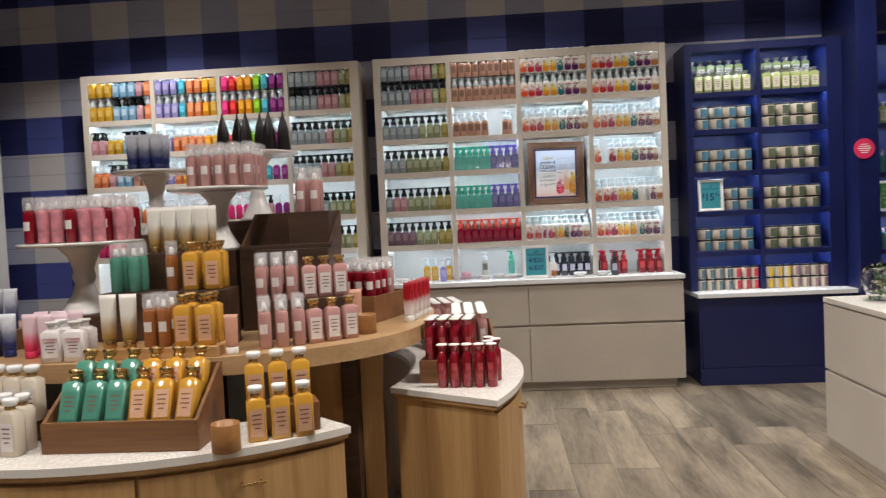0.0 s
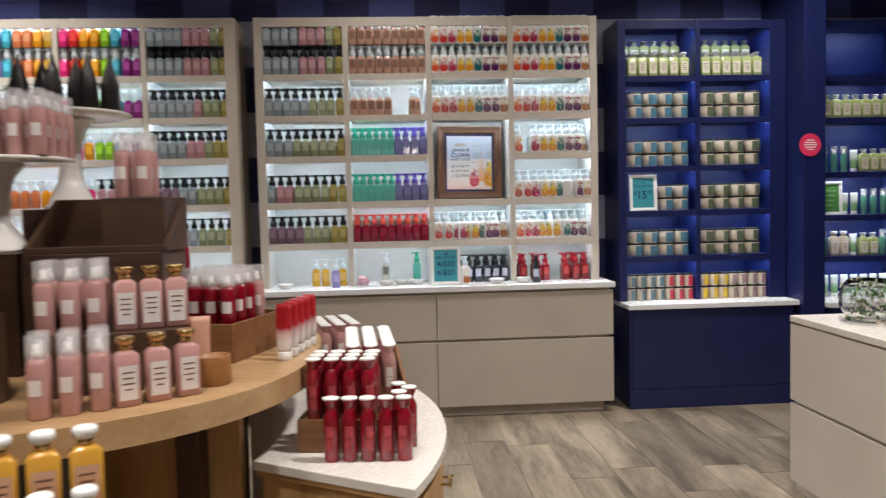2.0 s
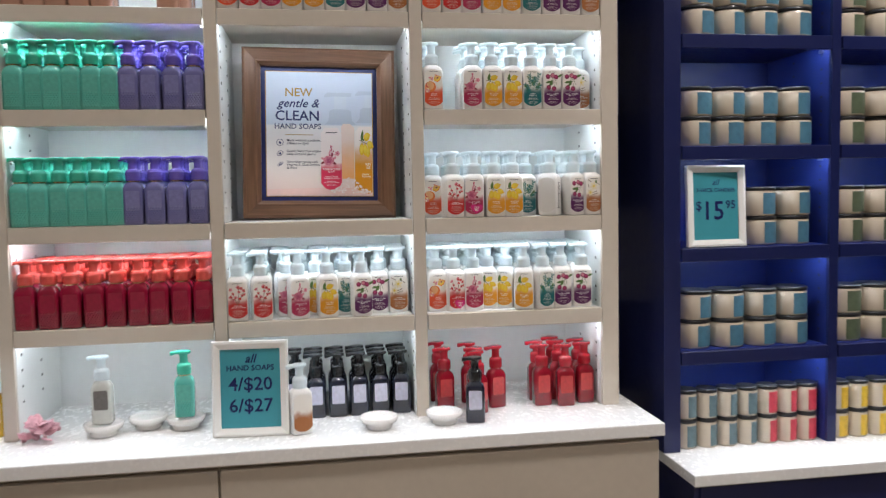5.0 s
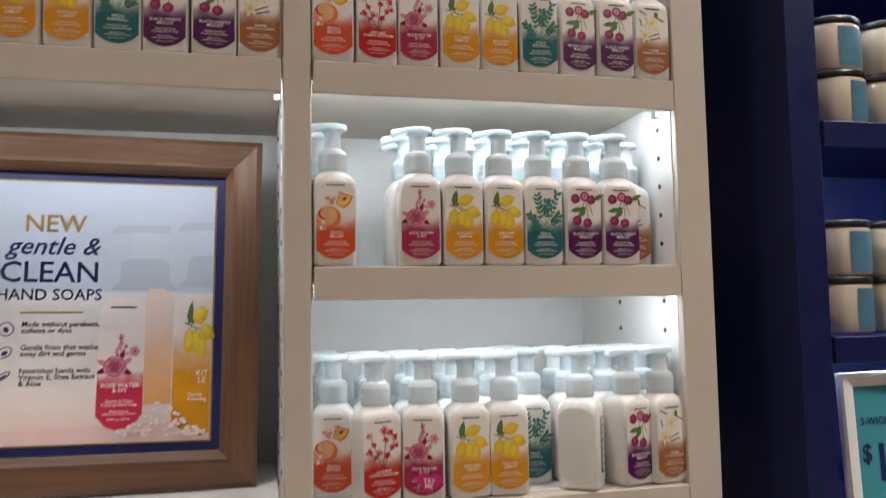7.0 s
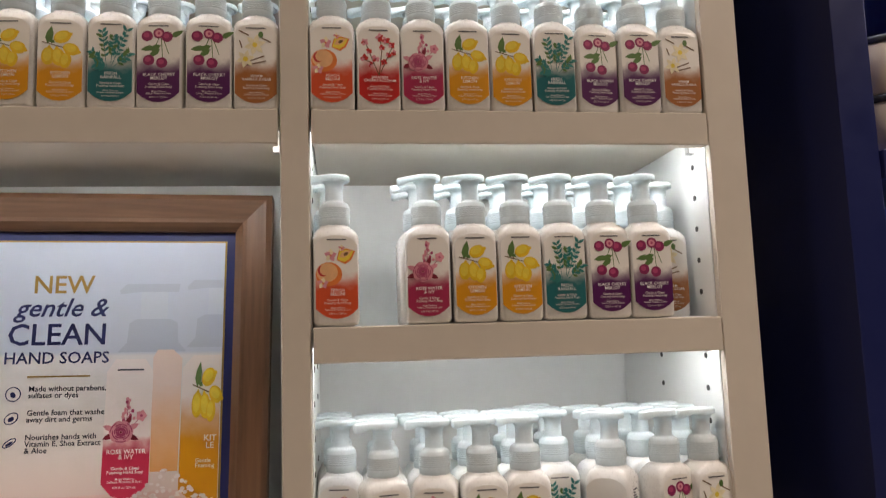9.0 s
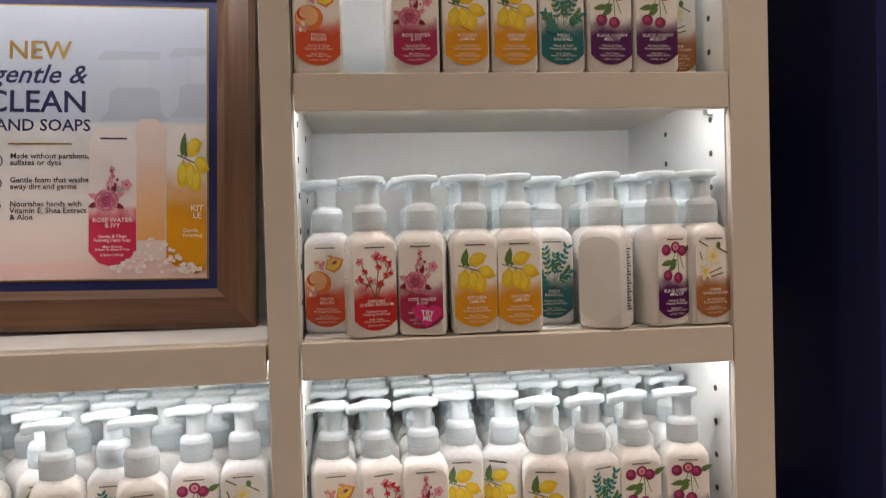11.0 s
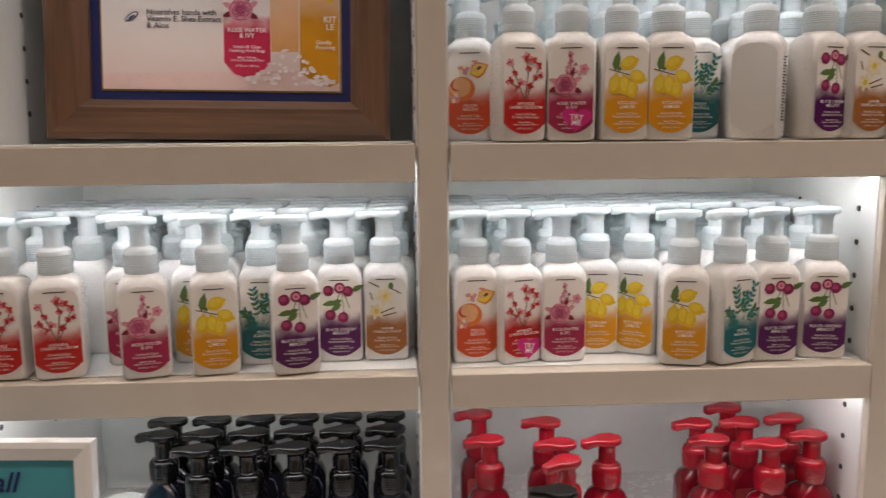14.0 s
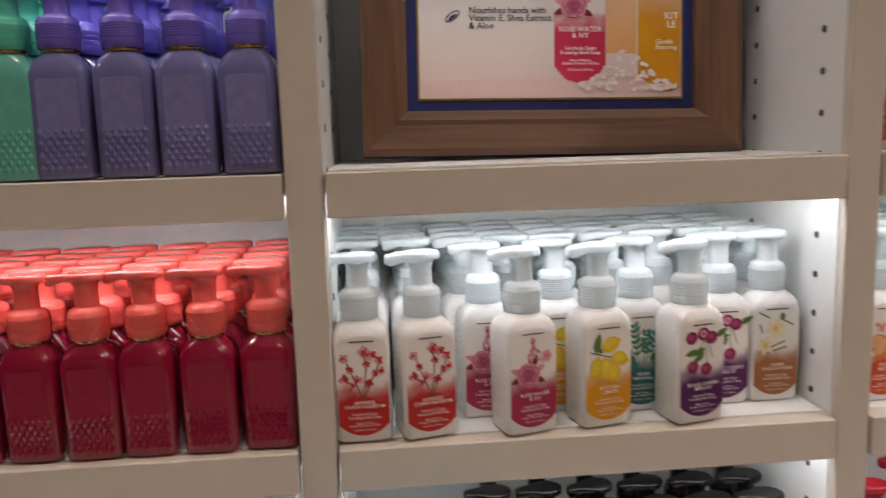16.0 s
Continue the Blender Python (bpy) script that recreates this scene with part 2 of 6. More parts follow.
def loft(sections, bm=None, slot=0, smooth=True, dx=0.0, dy=0.0):
    """Closed skin over rounded rectangles (z, half x, half y, corner radius)."""
    bm = bm or bmesh.new()
    rings = [[bm.verts.new((x + dx, y + dy, z)) for x, y in rrect(hx, hy, r)] for z, hx, hy, r in sections]
    faces = [bm.faces.new(rings[0][::-1]), bm.faces.new(rings[-1])]
    for a, b in zip(rings, rings[1:]):
        for i in range(len(a)):
            j = (i + 1) % len(a)
            faces.append(bm.faces.new((a[i], a[j], b[j], b[i])))
    for f in faces:
        f.material_index, f.smooth = slot, smooth
    faces[0].smooth = faces[1].smooth = False
    return bm


def lathe(profile, n=20, bm=None, slot=0, dx=0.0, dy=0.0, closed=True):
    """profile: (radius, z) from below to above."""
    bm = bm or bmesh.new()
    rings = [[bm.verts.new((dx + r * math.cos(2 * math.pi * i / n), dy + r * math.sin(2 * math.pi * i / n), z)) for i in range(n)] for r, z in profile]
    faces = []
    if closed:
        faces += [bm.faces.new(rings[0][::-1]), bm.faces.new(rings[-1])]
    for a, b in zip(rings, rings[1:]):
        for i in range(n):
            j = (i + 1) % n
            f = bm.faces.new((a[i], a[j], b[j], b[i]))
            f.smooth = True
            faces.append(f)
    for f in faces:
        f.material_index = slot
    return bm


def slab(outline, z0, z1, bm=None, slot=0, bevel=0.0):
    """A flat outline (x, y), counter-clockwise, pulled from z0 up to z1."""
    bm = bm or bmesh.new()
    lo = [bm.verts.new((x, y, z0)) for x, y in outline]
    hi = [bm.verts.new((x, y, z1)) for x, y in outline]
    fs = [bm.faces.new(lo[::-1]), bm.faces.new(hi)]
    for i in range(len(lo)):
        j = (i + 1) % len(lo)
        fs.append(bm.faces.new((lo[i], lo[j], hi[j], hi[i])))
    for f in fs:
        f.material_index = slot
    if bevel:
        bmesh.ops.bevel(bm, geom=list(fs[1].edges), offset=bevel, segments=2, affect="EDGES", profile=0.5)
    return bm


def flat(points, y, bm=None, slot=0):
    """A flat printed shape facing -y, points (x, z) counter-clockwise from the front."""
    bm = bm or bmesh.new()
    f = bm.faces.new([bm.verts.new((x, y, z)) for x, z in points])
    f.material_index = slot
    return bm


def disc(cx, cz, rx, rz, y, bm, slot=0, n=12, turn=0.0):
    c, s = math.cos(turn), math.sin(turn)
    pts = []
    for i in range(n):
        a = 2 * math.pi * i / n
        u, v = rx * math.cos(a), rz * math.sin(a)
        pts.append((cx + u * c - v * s, cz + u * s + v * c))
    return flat(pts, y, bm, slot)


def words(text, size, material, align="CENTER", space=1.0, shear=0.0, bold=0.012):
    """Lettering as a flat mesh in the x, z plane that faces -y."""
    cu = bpy.data.curves.new("lettering", "FONT")
    cu.body, cu.size, cu.align_x, cu.space_line, cu.shear = text, size, align, space, shear
    cu.resolution_u = 2
    cu.offset = size * bold
    ob = bpy.data.objects.new("lettering", cu)
    me = bpy.data.meshes.new_from_object(ob)
    bpy.data.objects.remove(ob)
    me.transform(Matrix.Rotation(radians(90), 4, "X"))
    me.materials.clear()
    me.materials.append(material)
    return me


def mesh_of(bm, name, materials):
    me = bpy.data.meshes.new(name)
    bm.to_mesh(me)
    bm.free()
    for m in materials:
        me.materials.append(m)
    return me


# ---- the large structure ----
X0, X1, Y0, Y1 = -4.5, 4.9, -2.2, 6.87
part("floor", box(X0, X1, Y0, Y1, -0.12, -0.004), M_GROUT, label="grey-brown oak plank floor of a shop", category="floor", kind="structure")
M_PLASTER = mat("grey_plaster", (0.55, 0.53, 0.5), 0.7, vary=0.06, scale=2, bump=0.1)
part("ceiling", box(X0 - 0.2, X1 + 0.2, Y0 - 0.2, Y1 + 0.25, CEIL, CEIL + 0.15), M_PLASTER, label="plain pale plaster ceiling", category="ceiling", kind="structure")
M_CHECK = gingham("gingham_paint")
wall = part("wall_north", box(X0, X1, Y1 + 0.012, Y1 + 0.2, -0.12, CEIL), M_NAVY, label="boarded wall painted in navy and white gingham checks", category="wall", kind="structure")
for i in range(23):
    part("board", box(X0 + 0.002, X1 - 0.002, Y1, Y1 + 0.0115, i * 0.165 + 0.0015, min((i + 1) * 0.165 - 0.0015, CEIL - 0.002)), M_CHECK, wall)
part("wall_west", box(X0 - 0.2, X0, Y0, Y1 + 0.2, -0.12, CEIL), M_NAVY, label="plain navy painted side wall", category="wall", kind="structure")
part("wall_east", box(X1, X1 + 0.2, Y0, Y1 + 0.2, -0.12, CEIL), M_NAVY, label="plain navy painted side wall", category="wall", kind="structure")
part("wall_south", box(X0 - 0.2, X1 + 0.2, Y0 - 0.2, Y0, -0.12, CEIL), M_PLASTER, label="plain pale wall at the back of the shop", category="wall", kind="structure")
part("trim", box(-4.28, -4.20, 6.60, 6.72, 0, 3.02, 0.004), M_WHITE, label="white painted upright post in the wall corner", category="trim", kind="structure")


def lipped(x0, x1, y0, y1, z0, z1, t=0.024, lip=0.018):
    """A board with a deeper front lip."""
    side = [(y0, z0), (y0 + lip, z0), (y0 + lip, z1 - t), (y1, z1 - t), (y1, z1), (y0, z1)]
    bm = bmesh.new()
    lo = [bm.verts.new((x0, y, z)) for y, z in side]
    hi = [bm.verts.new((x1, y, z)) for y, z in side]
    bm.faces.new(lo[::-1])
    bm.faces.new(hi)
    for i in range(6):
        j = (i + 1) % 6
        bm.faces.new((lo[i], lo[j], hi[j], hi[i]))
    bmesh.ops.recalc_face_normals(bm, faces=bm.faces[:])
    bmesh.ops.bevel(bm, geom=bm.edges[:], offset=0.0012, segments=1, affect="EDGES")
    return bm


def cabinet_shelves(name, x0, x1, cols, shelves, front, back, top, material, inner, label, board=0.045, led=None, stile=0.036, skip=()):
    """A bookcase: uprights, top rail, back, one board a bay. cols: inner (left, right) of each column."""
    ob = empty(name, pose(0, 0, 0), label, "shelf unit")
    z0 = shelves[0]
    part("back_panel", box(x0 + 0.004, x1 - 0.004, back - 0.016, back, z0, top - 0.01), inner, ob)
    edges = [x0] + [v for c in cols for v in c] + [x1]
    for a, b in zip(edges[::2], edges[1::2]):
        u = part("upright", box(a, b, front, back - 0.017, z0 + 0.0005, top, 0.0015), material, ob)
        for side in (a, b):
            if side in (x0, x1):
                continue
            into = 1 if side == b else -1
            bm = bmesh.new()
            for yy in (front + 0.05, front + 0.20):
                z = z0 + 0.1
                while z < top - 0.08:
                    bmesh.ops.create_cone(bm, segments=8, radius1=0.004, radius2=0.004, depth=0.001, cap_ends=True,
                                          matrix=Matrix.Translation((side + into * 0.0022, yy, z)) @ Matrix.Rotation(radians(90), 4, "Y"))
                    z += 0.0445
            part("peg_holes", bm, M_HOLE, u, kind="stuff")
            lin = part("lining", box(min(side, side + into * 0.0016), max(side, side + into * 0.0016), front + 0.012, back - 0.018, z0 + 0.002, top - 0.07), inner, u)
    for i, (a, b) in enumerate(cols):
        rail = part("top_rail", lipped(a + 0.0005, b - 0.0005, front + 0.001, back - 0.017, top - 0.062, top - 0.001), material, ob)
        for k, z in enumerate(shelves[1:] + [top - 0.016]):
            if (i, k + 1) in skip:
                continue
            if k < len(shelves) - 1:
                s = part("shelf", lipped(a + 0.003, b - 0.003, front - 0.004, back - 0.018, z - board, z), material, ob)
                part("liner", box(a + 0.005, b - 0.005, front + 0.02, back - 0.02, z + 0.0005, z + 0.002), inner, s)
            else:
                s = rail
            if led:
                zu = z - 0.0245 if s is not rail else top - 0.0255
                part("led_strip", box(a + 0.012, b - 0.012, front + 0.018, front + 0.034, zu - 0.007, zu), led(i, k), s, "glowing white light strip")
                part("clip", box(b - 0.012, b - 0.004, front + 0.036, front + 0.05, zu - 0.022, zu), M_STEEL, s)
    return ob


FRONT, BACK, TOP = 6.485, 6.866, 2.765
SH = [0.907, 1.213, 1.497, 1.816, 2.095, 2.379]
COLS2 = [(-0.735, -0.188), (-0.152, 0.384), (0.420, 0.960), (0.996, 1.539)]
COLS1 = [(c[0] - 2.508, c[1] - 2.508) for c in COLS2]
cabinet_shelves("wall_shelf_unit", -0.79, 1.592, COLS2, SH, FRONT, BACK, TOP, M_CREAM, M_INNER, "cream shelf unit with lit white bays full of soap bottles", led=lambda i, k: M_LEDSOFT if k == 0 else M_LEDHIGH if k > 2 and (i, k) != (2, 3) else M_LED, skip=((2, 3),))
cabinet_shelves("wall_shelf_unit", -3.298, -0.915, COLS1[:3] + [(COLS1[3][0], COLS1[3][1] - 0.02)], SH, FRONT, BACK, TOP, M_CREAM, M_INNER, "cream shelf unit with rainbow rows of body-care bottles", led=lambda i, k: M_LEDSOFT if k == 0 else M_LEDHIGH if k > 3 else M_LED)


def drawer_base(x0, x1):
    ob = empty("drawer_cabinet", pose(0, 0, 0), "beige low drawer cabinet with white worktop, standing under shelves", "cabinet", "drawer cabinets")
    part("body", box(x0 + 0.02, x1 - 0.02, 6.305, 6.866, 0.07, 0.868), M_LINEN, ob)
    part("plinth", box(x0 + 0.06, x1 - 0.06, 6.345, 6.86, 0.0, 0.069), M_LINEN, ob)
    mid = (x0 + x1) / 2
    for a, b in ((x0, mid - 0.003), (mid + 0.003, x1)):
        for z0, z1 in ((0.075, 0.522), (0.540, 0.852)):
            part("drawer", box(a, b, 6.284, 6.3045, z0, z1, 0.002), M_LINEN, ob)
    top = part("worktop", box(x0 - 0.012, x1 + 0.012, 6.268, 6.867, 0.869, 0.9065, 0.003), M_TOPW, label="white worktop over the drawers", category="worktop")


drawer_base(-0.815, 1.632)
drawer_base(-3.32, -0.90)

NSH = [0.737, 1.058, 1.385, 1.703, 2.046, 2.343]
cabinet_shelves("navy_bookcase", 1.742, 2.972, [(1.798, 2.308), (2.340, 2.856)], NSH, 6.49, BACK, 2.735, M_NAVY, M_NAVYIN, "navy painted bookcase stacked with candle jars", board=0.042, led=lambda i, k: M_LED)
cabinet_shelves("navy_bookcase", 3.135, 4.80, [(3.18, 3.95), (3.99, 4.74)], [0.722, 1.02, 1.322, 1.636, 2.03, 2.335], 6.50, BACK, 2.735, M_NAVY, M_NAVYIN, "navy painted bookcase with green bottles and tubes", board=0.042, led=lambda i, k: M_LED)


def navy_base(x0, x1, y, z):
    ob = empty("base_cabinet", pose(0, 0, 0), "navy panelled base cabinet under the bookcase", "cabinet", "navy bases")
    part("body", box(x0 + 0.012, x1 - 0.03, y + 0.03, 6.866, 0.0, z - 0.036), M_NAVY, ob)
    part("skirting", box(x0 + 0.008, x1 - 0.026, y + 0.018, y + 0.0295, 0.0, 0.135, 0.003), M_NAVY, ob)
    part("front_panel", box(x0 + 0.03, x1 - 0.05, y + 0.022, y + 0.0295, 0.139, z - 0.04, 0.002), M_NAVY, ob)
    part("worktop", box(x0, x1, y, 6.867, z - 0.035, z, 0.003), M_TOPW, label="white top slab on the navy base", category="worktop")


navy_base(1.745, 2.972, 6.29, 0.7365)
navy_base(3.138, 4.80, 6.20, 0.7215)
part("pilaster", box(2.976, 3.132, 6.25, 6.868, 0, CEIL, 0.002), M_NAVY, label="navy painted pilaster between the bookcases", category="pilaster", kind="structure")
bm = bmesh.new()
bmesh.ops.create_cone(bm, segments=40, radius1=0.078, radius2=0.078, depth=0.004, cap_ends=True, matrix=Matrix.Translation((3.018, 6.246, 1.818)) @ Matrix.Rotation(radians(90), 4, "X"))
sticker = part("round_sticker", bm, M_PINKD, label="round pink notice stuck on the navy pilaster", category="sticker")
bm = bmesh.new()
for i, w in enumerate((0.055, 0.085, 0.1, 0.08, 0.05)):
    box(3.018 - w / 2, 3.018 + w / 2, 6.2432, 6.2436, 1.848 - i * 0.016, 1.854 - i * 0.016, bm=bm)
part("print", bm, M_WHITE, sticker)

# the white display counter
WX0, WX1, WY0, WY1 = 2.068, 3.2, 1.6, 4.74
ob = empty("display_counter", pose(0, 0, 0), "pale cream display counter with drawers and grooved sides", "counter")
M_CTR = mat("pale_laminate", (0.66, 0.61, 0.54), 0.42, vary=0.05, scale=3, bump=0.05, bump_scale=200)
part("body", box(WX0 + 0.022, WX1 - 0.02, WY0 + 0.02, WY1 - 0.02, 0.0, 0.842), M_CTR, ob)
for y0, y1 in ((WY0, 3.19), (3.196, WY1)):
    for z0, z1 in ((0.05, 0.440), (0.455, 0.835)):
        part("drawer", box(WX0 + 0.003, WX0 + 0.0215, y0, y1, z0, z1, 0.002), M_CTR, ob)
for z0, z1 in ((0.05, 0.440), (0.455, 0.835)):
    part("end_panel", box(WX0 + 0.022, WX1 - 0.022, WY1 - 0.0195, WY1 - 0.003, z0, z1, 0.002), M_CTR, ob)
part("countertop", box(WX0, WX1, WY0, WY1, 0.8425, 0.874, 0.003), M_QUARTZ, ob)


# ---- bottles on the shelves ----
def outline(w, z0, z1, cut, low):
    return [(-w + low, z0), (w - low, z0), (w, z0 + low), (w, z1 - cut), (w - cut, z1), (-w + cut, z1), (-w, z1 - cut), (-w, z0 + low)]


def foam_body():
    """Flat-fronted bottle with chamfered corners and domed shoulders."""
    bm = loft([(0, 0.0245, 0.0190, 0.006), (0.0015, 0.0268, 0.0214, 0.0065), (0.005, 0.0288, 0.0238, 0.0065), (0.109, 0.0292, 0.0243, 0.0065), (0.115, 0.0282, 0.0236, 0.0075), (0.1205, 0.0256, 0.0222, 0.010), (0.1245, 0.0222, 0.0207, 0.014), (0.1270, 0.0199, 0.0198, 0.0197), (0.1300, 0.0192, 0.0192, 0.01915)])
    return mesh_of(bm, "soap_bottle", [M_SOAPW])


def foam_pump(material, name="pump", low=0.0):
    """Ribbed collar with a domed top, then a slim neck that flares under the head."""
    prof = [(0.0190, 0.1285), (0.0199, 0.1292), (0.0200, 0.1375)]
    for i in range(6):
        prof += [(0.0198, 0.1385 + i * 0.0024), (0.0204, 0.1392 + i * 0.0024), (0.0204, 0.1400 + i * 0.0024)]
    prof += [(0.0198, 0.1532), (0.0192, 0.1560), (0.0176, 0.1584), (0.0150, 0.1600), (0.0126, 0.1606), (0.0118, 0.1625), (0.0114, 0.1780), (0.0120, 0.1835), (0.0142, 0.1868), (0.0168, 0.1884)]
    return mesh_of(lathe([(r, z - low) for r, z in prof], 18), name, [material])


def spout(material, low=0.0):
    """Flat rounded head drawn out into a beak, a little down-turned at the tip."""
    rim = [(0.0205 * math.cos(radians(a)), 0.0170 * math.sin(radians(a))) for a in range(-120, 121, 20)]
    rim += [(-0.020, 0.0095), (-0.034, 0.0068), (-0.0375, 0.0045), (-0.0375, -0.0045), (-0.034, -0.0068), (-0.020, -0.0095)]
    bm = bmesh.new()
    rings = []
    for z, k in ((0.1878, 0.93), (0.1890, 1.0), (0.1938, 1.0), (0.1956, 0.95), (0.1962, 0.86)):
        rings.append([bm.verts.new((x * k, y * k, z - low - (0.0042 if x < -0.03 and z < 0.1895 else 0.0012 if x < -0.03 else 0))) for x, y in rim])
    bm.faces.new(rings[0][::-1])
    bm.faces.new(rings[-1])
    for a, b in zip(rings, rings[1:]):
        for i in range(len(a)):
            j = (i + 1) % len(a)
            bm.faces.new((a[i], a[j], b[j], b[i])).smooth = True
    return mesh_of(bm, "spout", [material])


FOAM, FOAM_PUMP, FOAM_SPOUT = foam_body(), foam_pump(M_PUMPW), spout(M_PUMPW)


def colour(name, c, rough=0.45):
    return mat(name, c, rough, vary=0.15, scale=60)


C_RED, C_DRED, C_PINK, C_ROSE = colour("art_red", (0.55, 0.03, 0.025)), colour("art_dark_red", (0.22, 0.01, 0.03)), colour("art_pink", (0.72, 0.30, 0.36)), colour("art_rose", (0.45, 0.06, 0.16))
C_ORANGE, C_PEACH, C_YELLOW, C_LEMON = colour("art_orange", (0.75, 0.20, 0.04)), colour("art_peach", (0.80, 0.45, 0.22)), colour("art_yellow", (0.78, 0.50, 0.015)), colour("art_lemon", (0.82, 0.62, 0.06))
C_LEAF, C_TEALL, C_BROWN, C_IVORY, C_CHERRY = colour("art_leaf", (0.10, 0.19, 0.05)), colour("art_teal", (0.02, 0.20, 0.19)), colour("art_brown", (0.16, 0.08, 0.03)), colour("art_ivory", (0.85, 0.76, 0.52)), colour("art_cherry", (0.25, 0.015, 0.09))
SLOTS = [C_RED, C_DRED, C_PINK, C_ROSE, C_ORANGE, C_PEACH, C_YELLOW, C_LEMON, C_LEAF, C_TEALL, C_BROWN, C_IVORY, C_CHERRY]
RED, DRED, PINK, ROSE, ORANGE, PEACH, YELLOW, LEMON, LEAF, TEALL, BROWN, IVORY, CHERRY = range(13)
LY = -0.0252


def label_rim(w=0.0264):
    """Label with a bowed foot, upright sides and an arched head."""
    foot = [(w * k, 0.0085 + 0.0125 * abs(k) ** 2.2) for k in (-1, -0.75, -0.5, -0.25, 0, 0.25, 0.5, 0.75, 1)]
    head = [(w * k, 0.1145 - 0.0125 * abs(k) ** 3) for k in (1, 0.9, 0.75, 0.5, 0.25, 0, -0.25, -0.5, -0.75, -0.9, -1)]
    return foot + head


class Brush:
    """Printed shapes laid one above the other, a hair apart."""

    def __init__(self):
        self.bm, self.y = bmesh.new(), LY

    def dot(self, x, z, rx, rz, slot, turn=0.0, n=10):
        self.y -= 0.000012
        disc(x, z, rx, rz, self.y, self.bm, slot, n, radians(turn))

    def leaf(self, x, z, length, width, turn, slot):
        self.y -= 0.000012
        c, s = math.cos(radians(turn)), math.sin(radians(turn))
        pts = [(0, 0), (0.3, -0.5), (0.65, -0.42), (1, 0), (0.65, 0.42), (0.3, 0.5)]
        flat([(x + u * length * c - v * width * s, z + u * length * s + v * width * c) for u, v in pts], self.y, self.bm, slot)

    def line(self, x0, z0, x1, z1, w, slot):
        self.y -= 0.000012
        d = math.hypot(x1 - x0, z1 - z0)
        nx, nz = -(z1 - z0) / d * w / 2, (x1 - x0) / d * w / 2
        flat([(x0 - nx, z0 - nz), (x1 - nx, z1 - nz), (x1 + nx, z1 + nz), (x0 + nx, z0 + nz)], self.y, self.bm, slot)


def draw_peach(b):
    b.dot(-0.009, 0.062, 0.0155, 0.0135, ORANGE, n=18)
    b.dot(-0.011, 0.064, 0.0125, 0.0105, PEACH, n=16)
    b.dot(-0.016, 0.066, 0.0060, 0.0065, RED, n=12)
    b.dot(-0.014, 0.067, 0.0055, 0.0060, PEACH, n=12)
    b.leaf(0.000, 0.078, 0.024, 0.017, 24, ORANGE)
    b.leaf(0.001, 0.0785, 0.021, 0.013, 26, LEMON)
    b.leaf(0.003, 0.081, 0.017, 0.0065, 26, PEACH)
    b.dot(0.011, 0.0845, 0.0030, 0.0018, BROWN, 28)
    for cx, cz, k in ((-0.007, 0.083, 0.0075), (0.006, 0.091, 0.004), (-0.016, 0.052, 0.0065)):
        for i in range(5):
            b.leaf(cx, cz, k, k * 0.8, 72 * i + 15, IVORY if i % 2 else PINK)
        b.dot(cx, cz, 0.0012, 0.0012, ORANGE)


def draw_blossom(b):
    for x0, z0, x1, z1 in ((0.0, 0.046, -0.012, 0.075), (0.0, 0.046, 0.004, 0.078), (0.002, 0.05, 0.017, 0.082), (-0.012, 0.075, -0.017, 0.088), (0.004, 0.078, 0.001, 0.094), (-0.006, 0.06, -0.02, 0.066)):
        b.line(x0, z0, x1, z1, 0.0011, BROWN)
    rnd = random.Random(5)
    for x, z in ((-0.017, 0.086), (-0.012, 0.075), (-0.018, 0.067), (0.001, 0.092), (0.004, 0.08), (0.016, 0.083), (0.012, 0.071), (-0.004, 0.066), (0.006, 0.062), (-0.010, 0.059), (0.018, 0.074), (0.009, 0.089)):
        k = rnd.uniform(0.004, 0.0058)
        for i in range(5):
            b.leaf(x, z, k, k * 0.75, 72 * i + rnd.uniform(0, 60), RED if rnd.random() < 0.7 else PINK)
        b.dot(x, z, 0.001, 0.001, DRED, n=6)


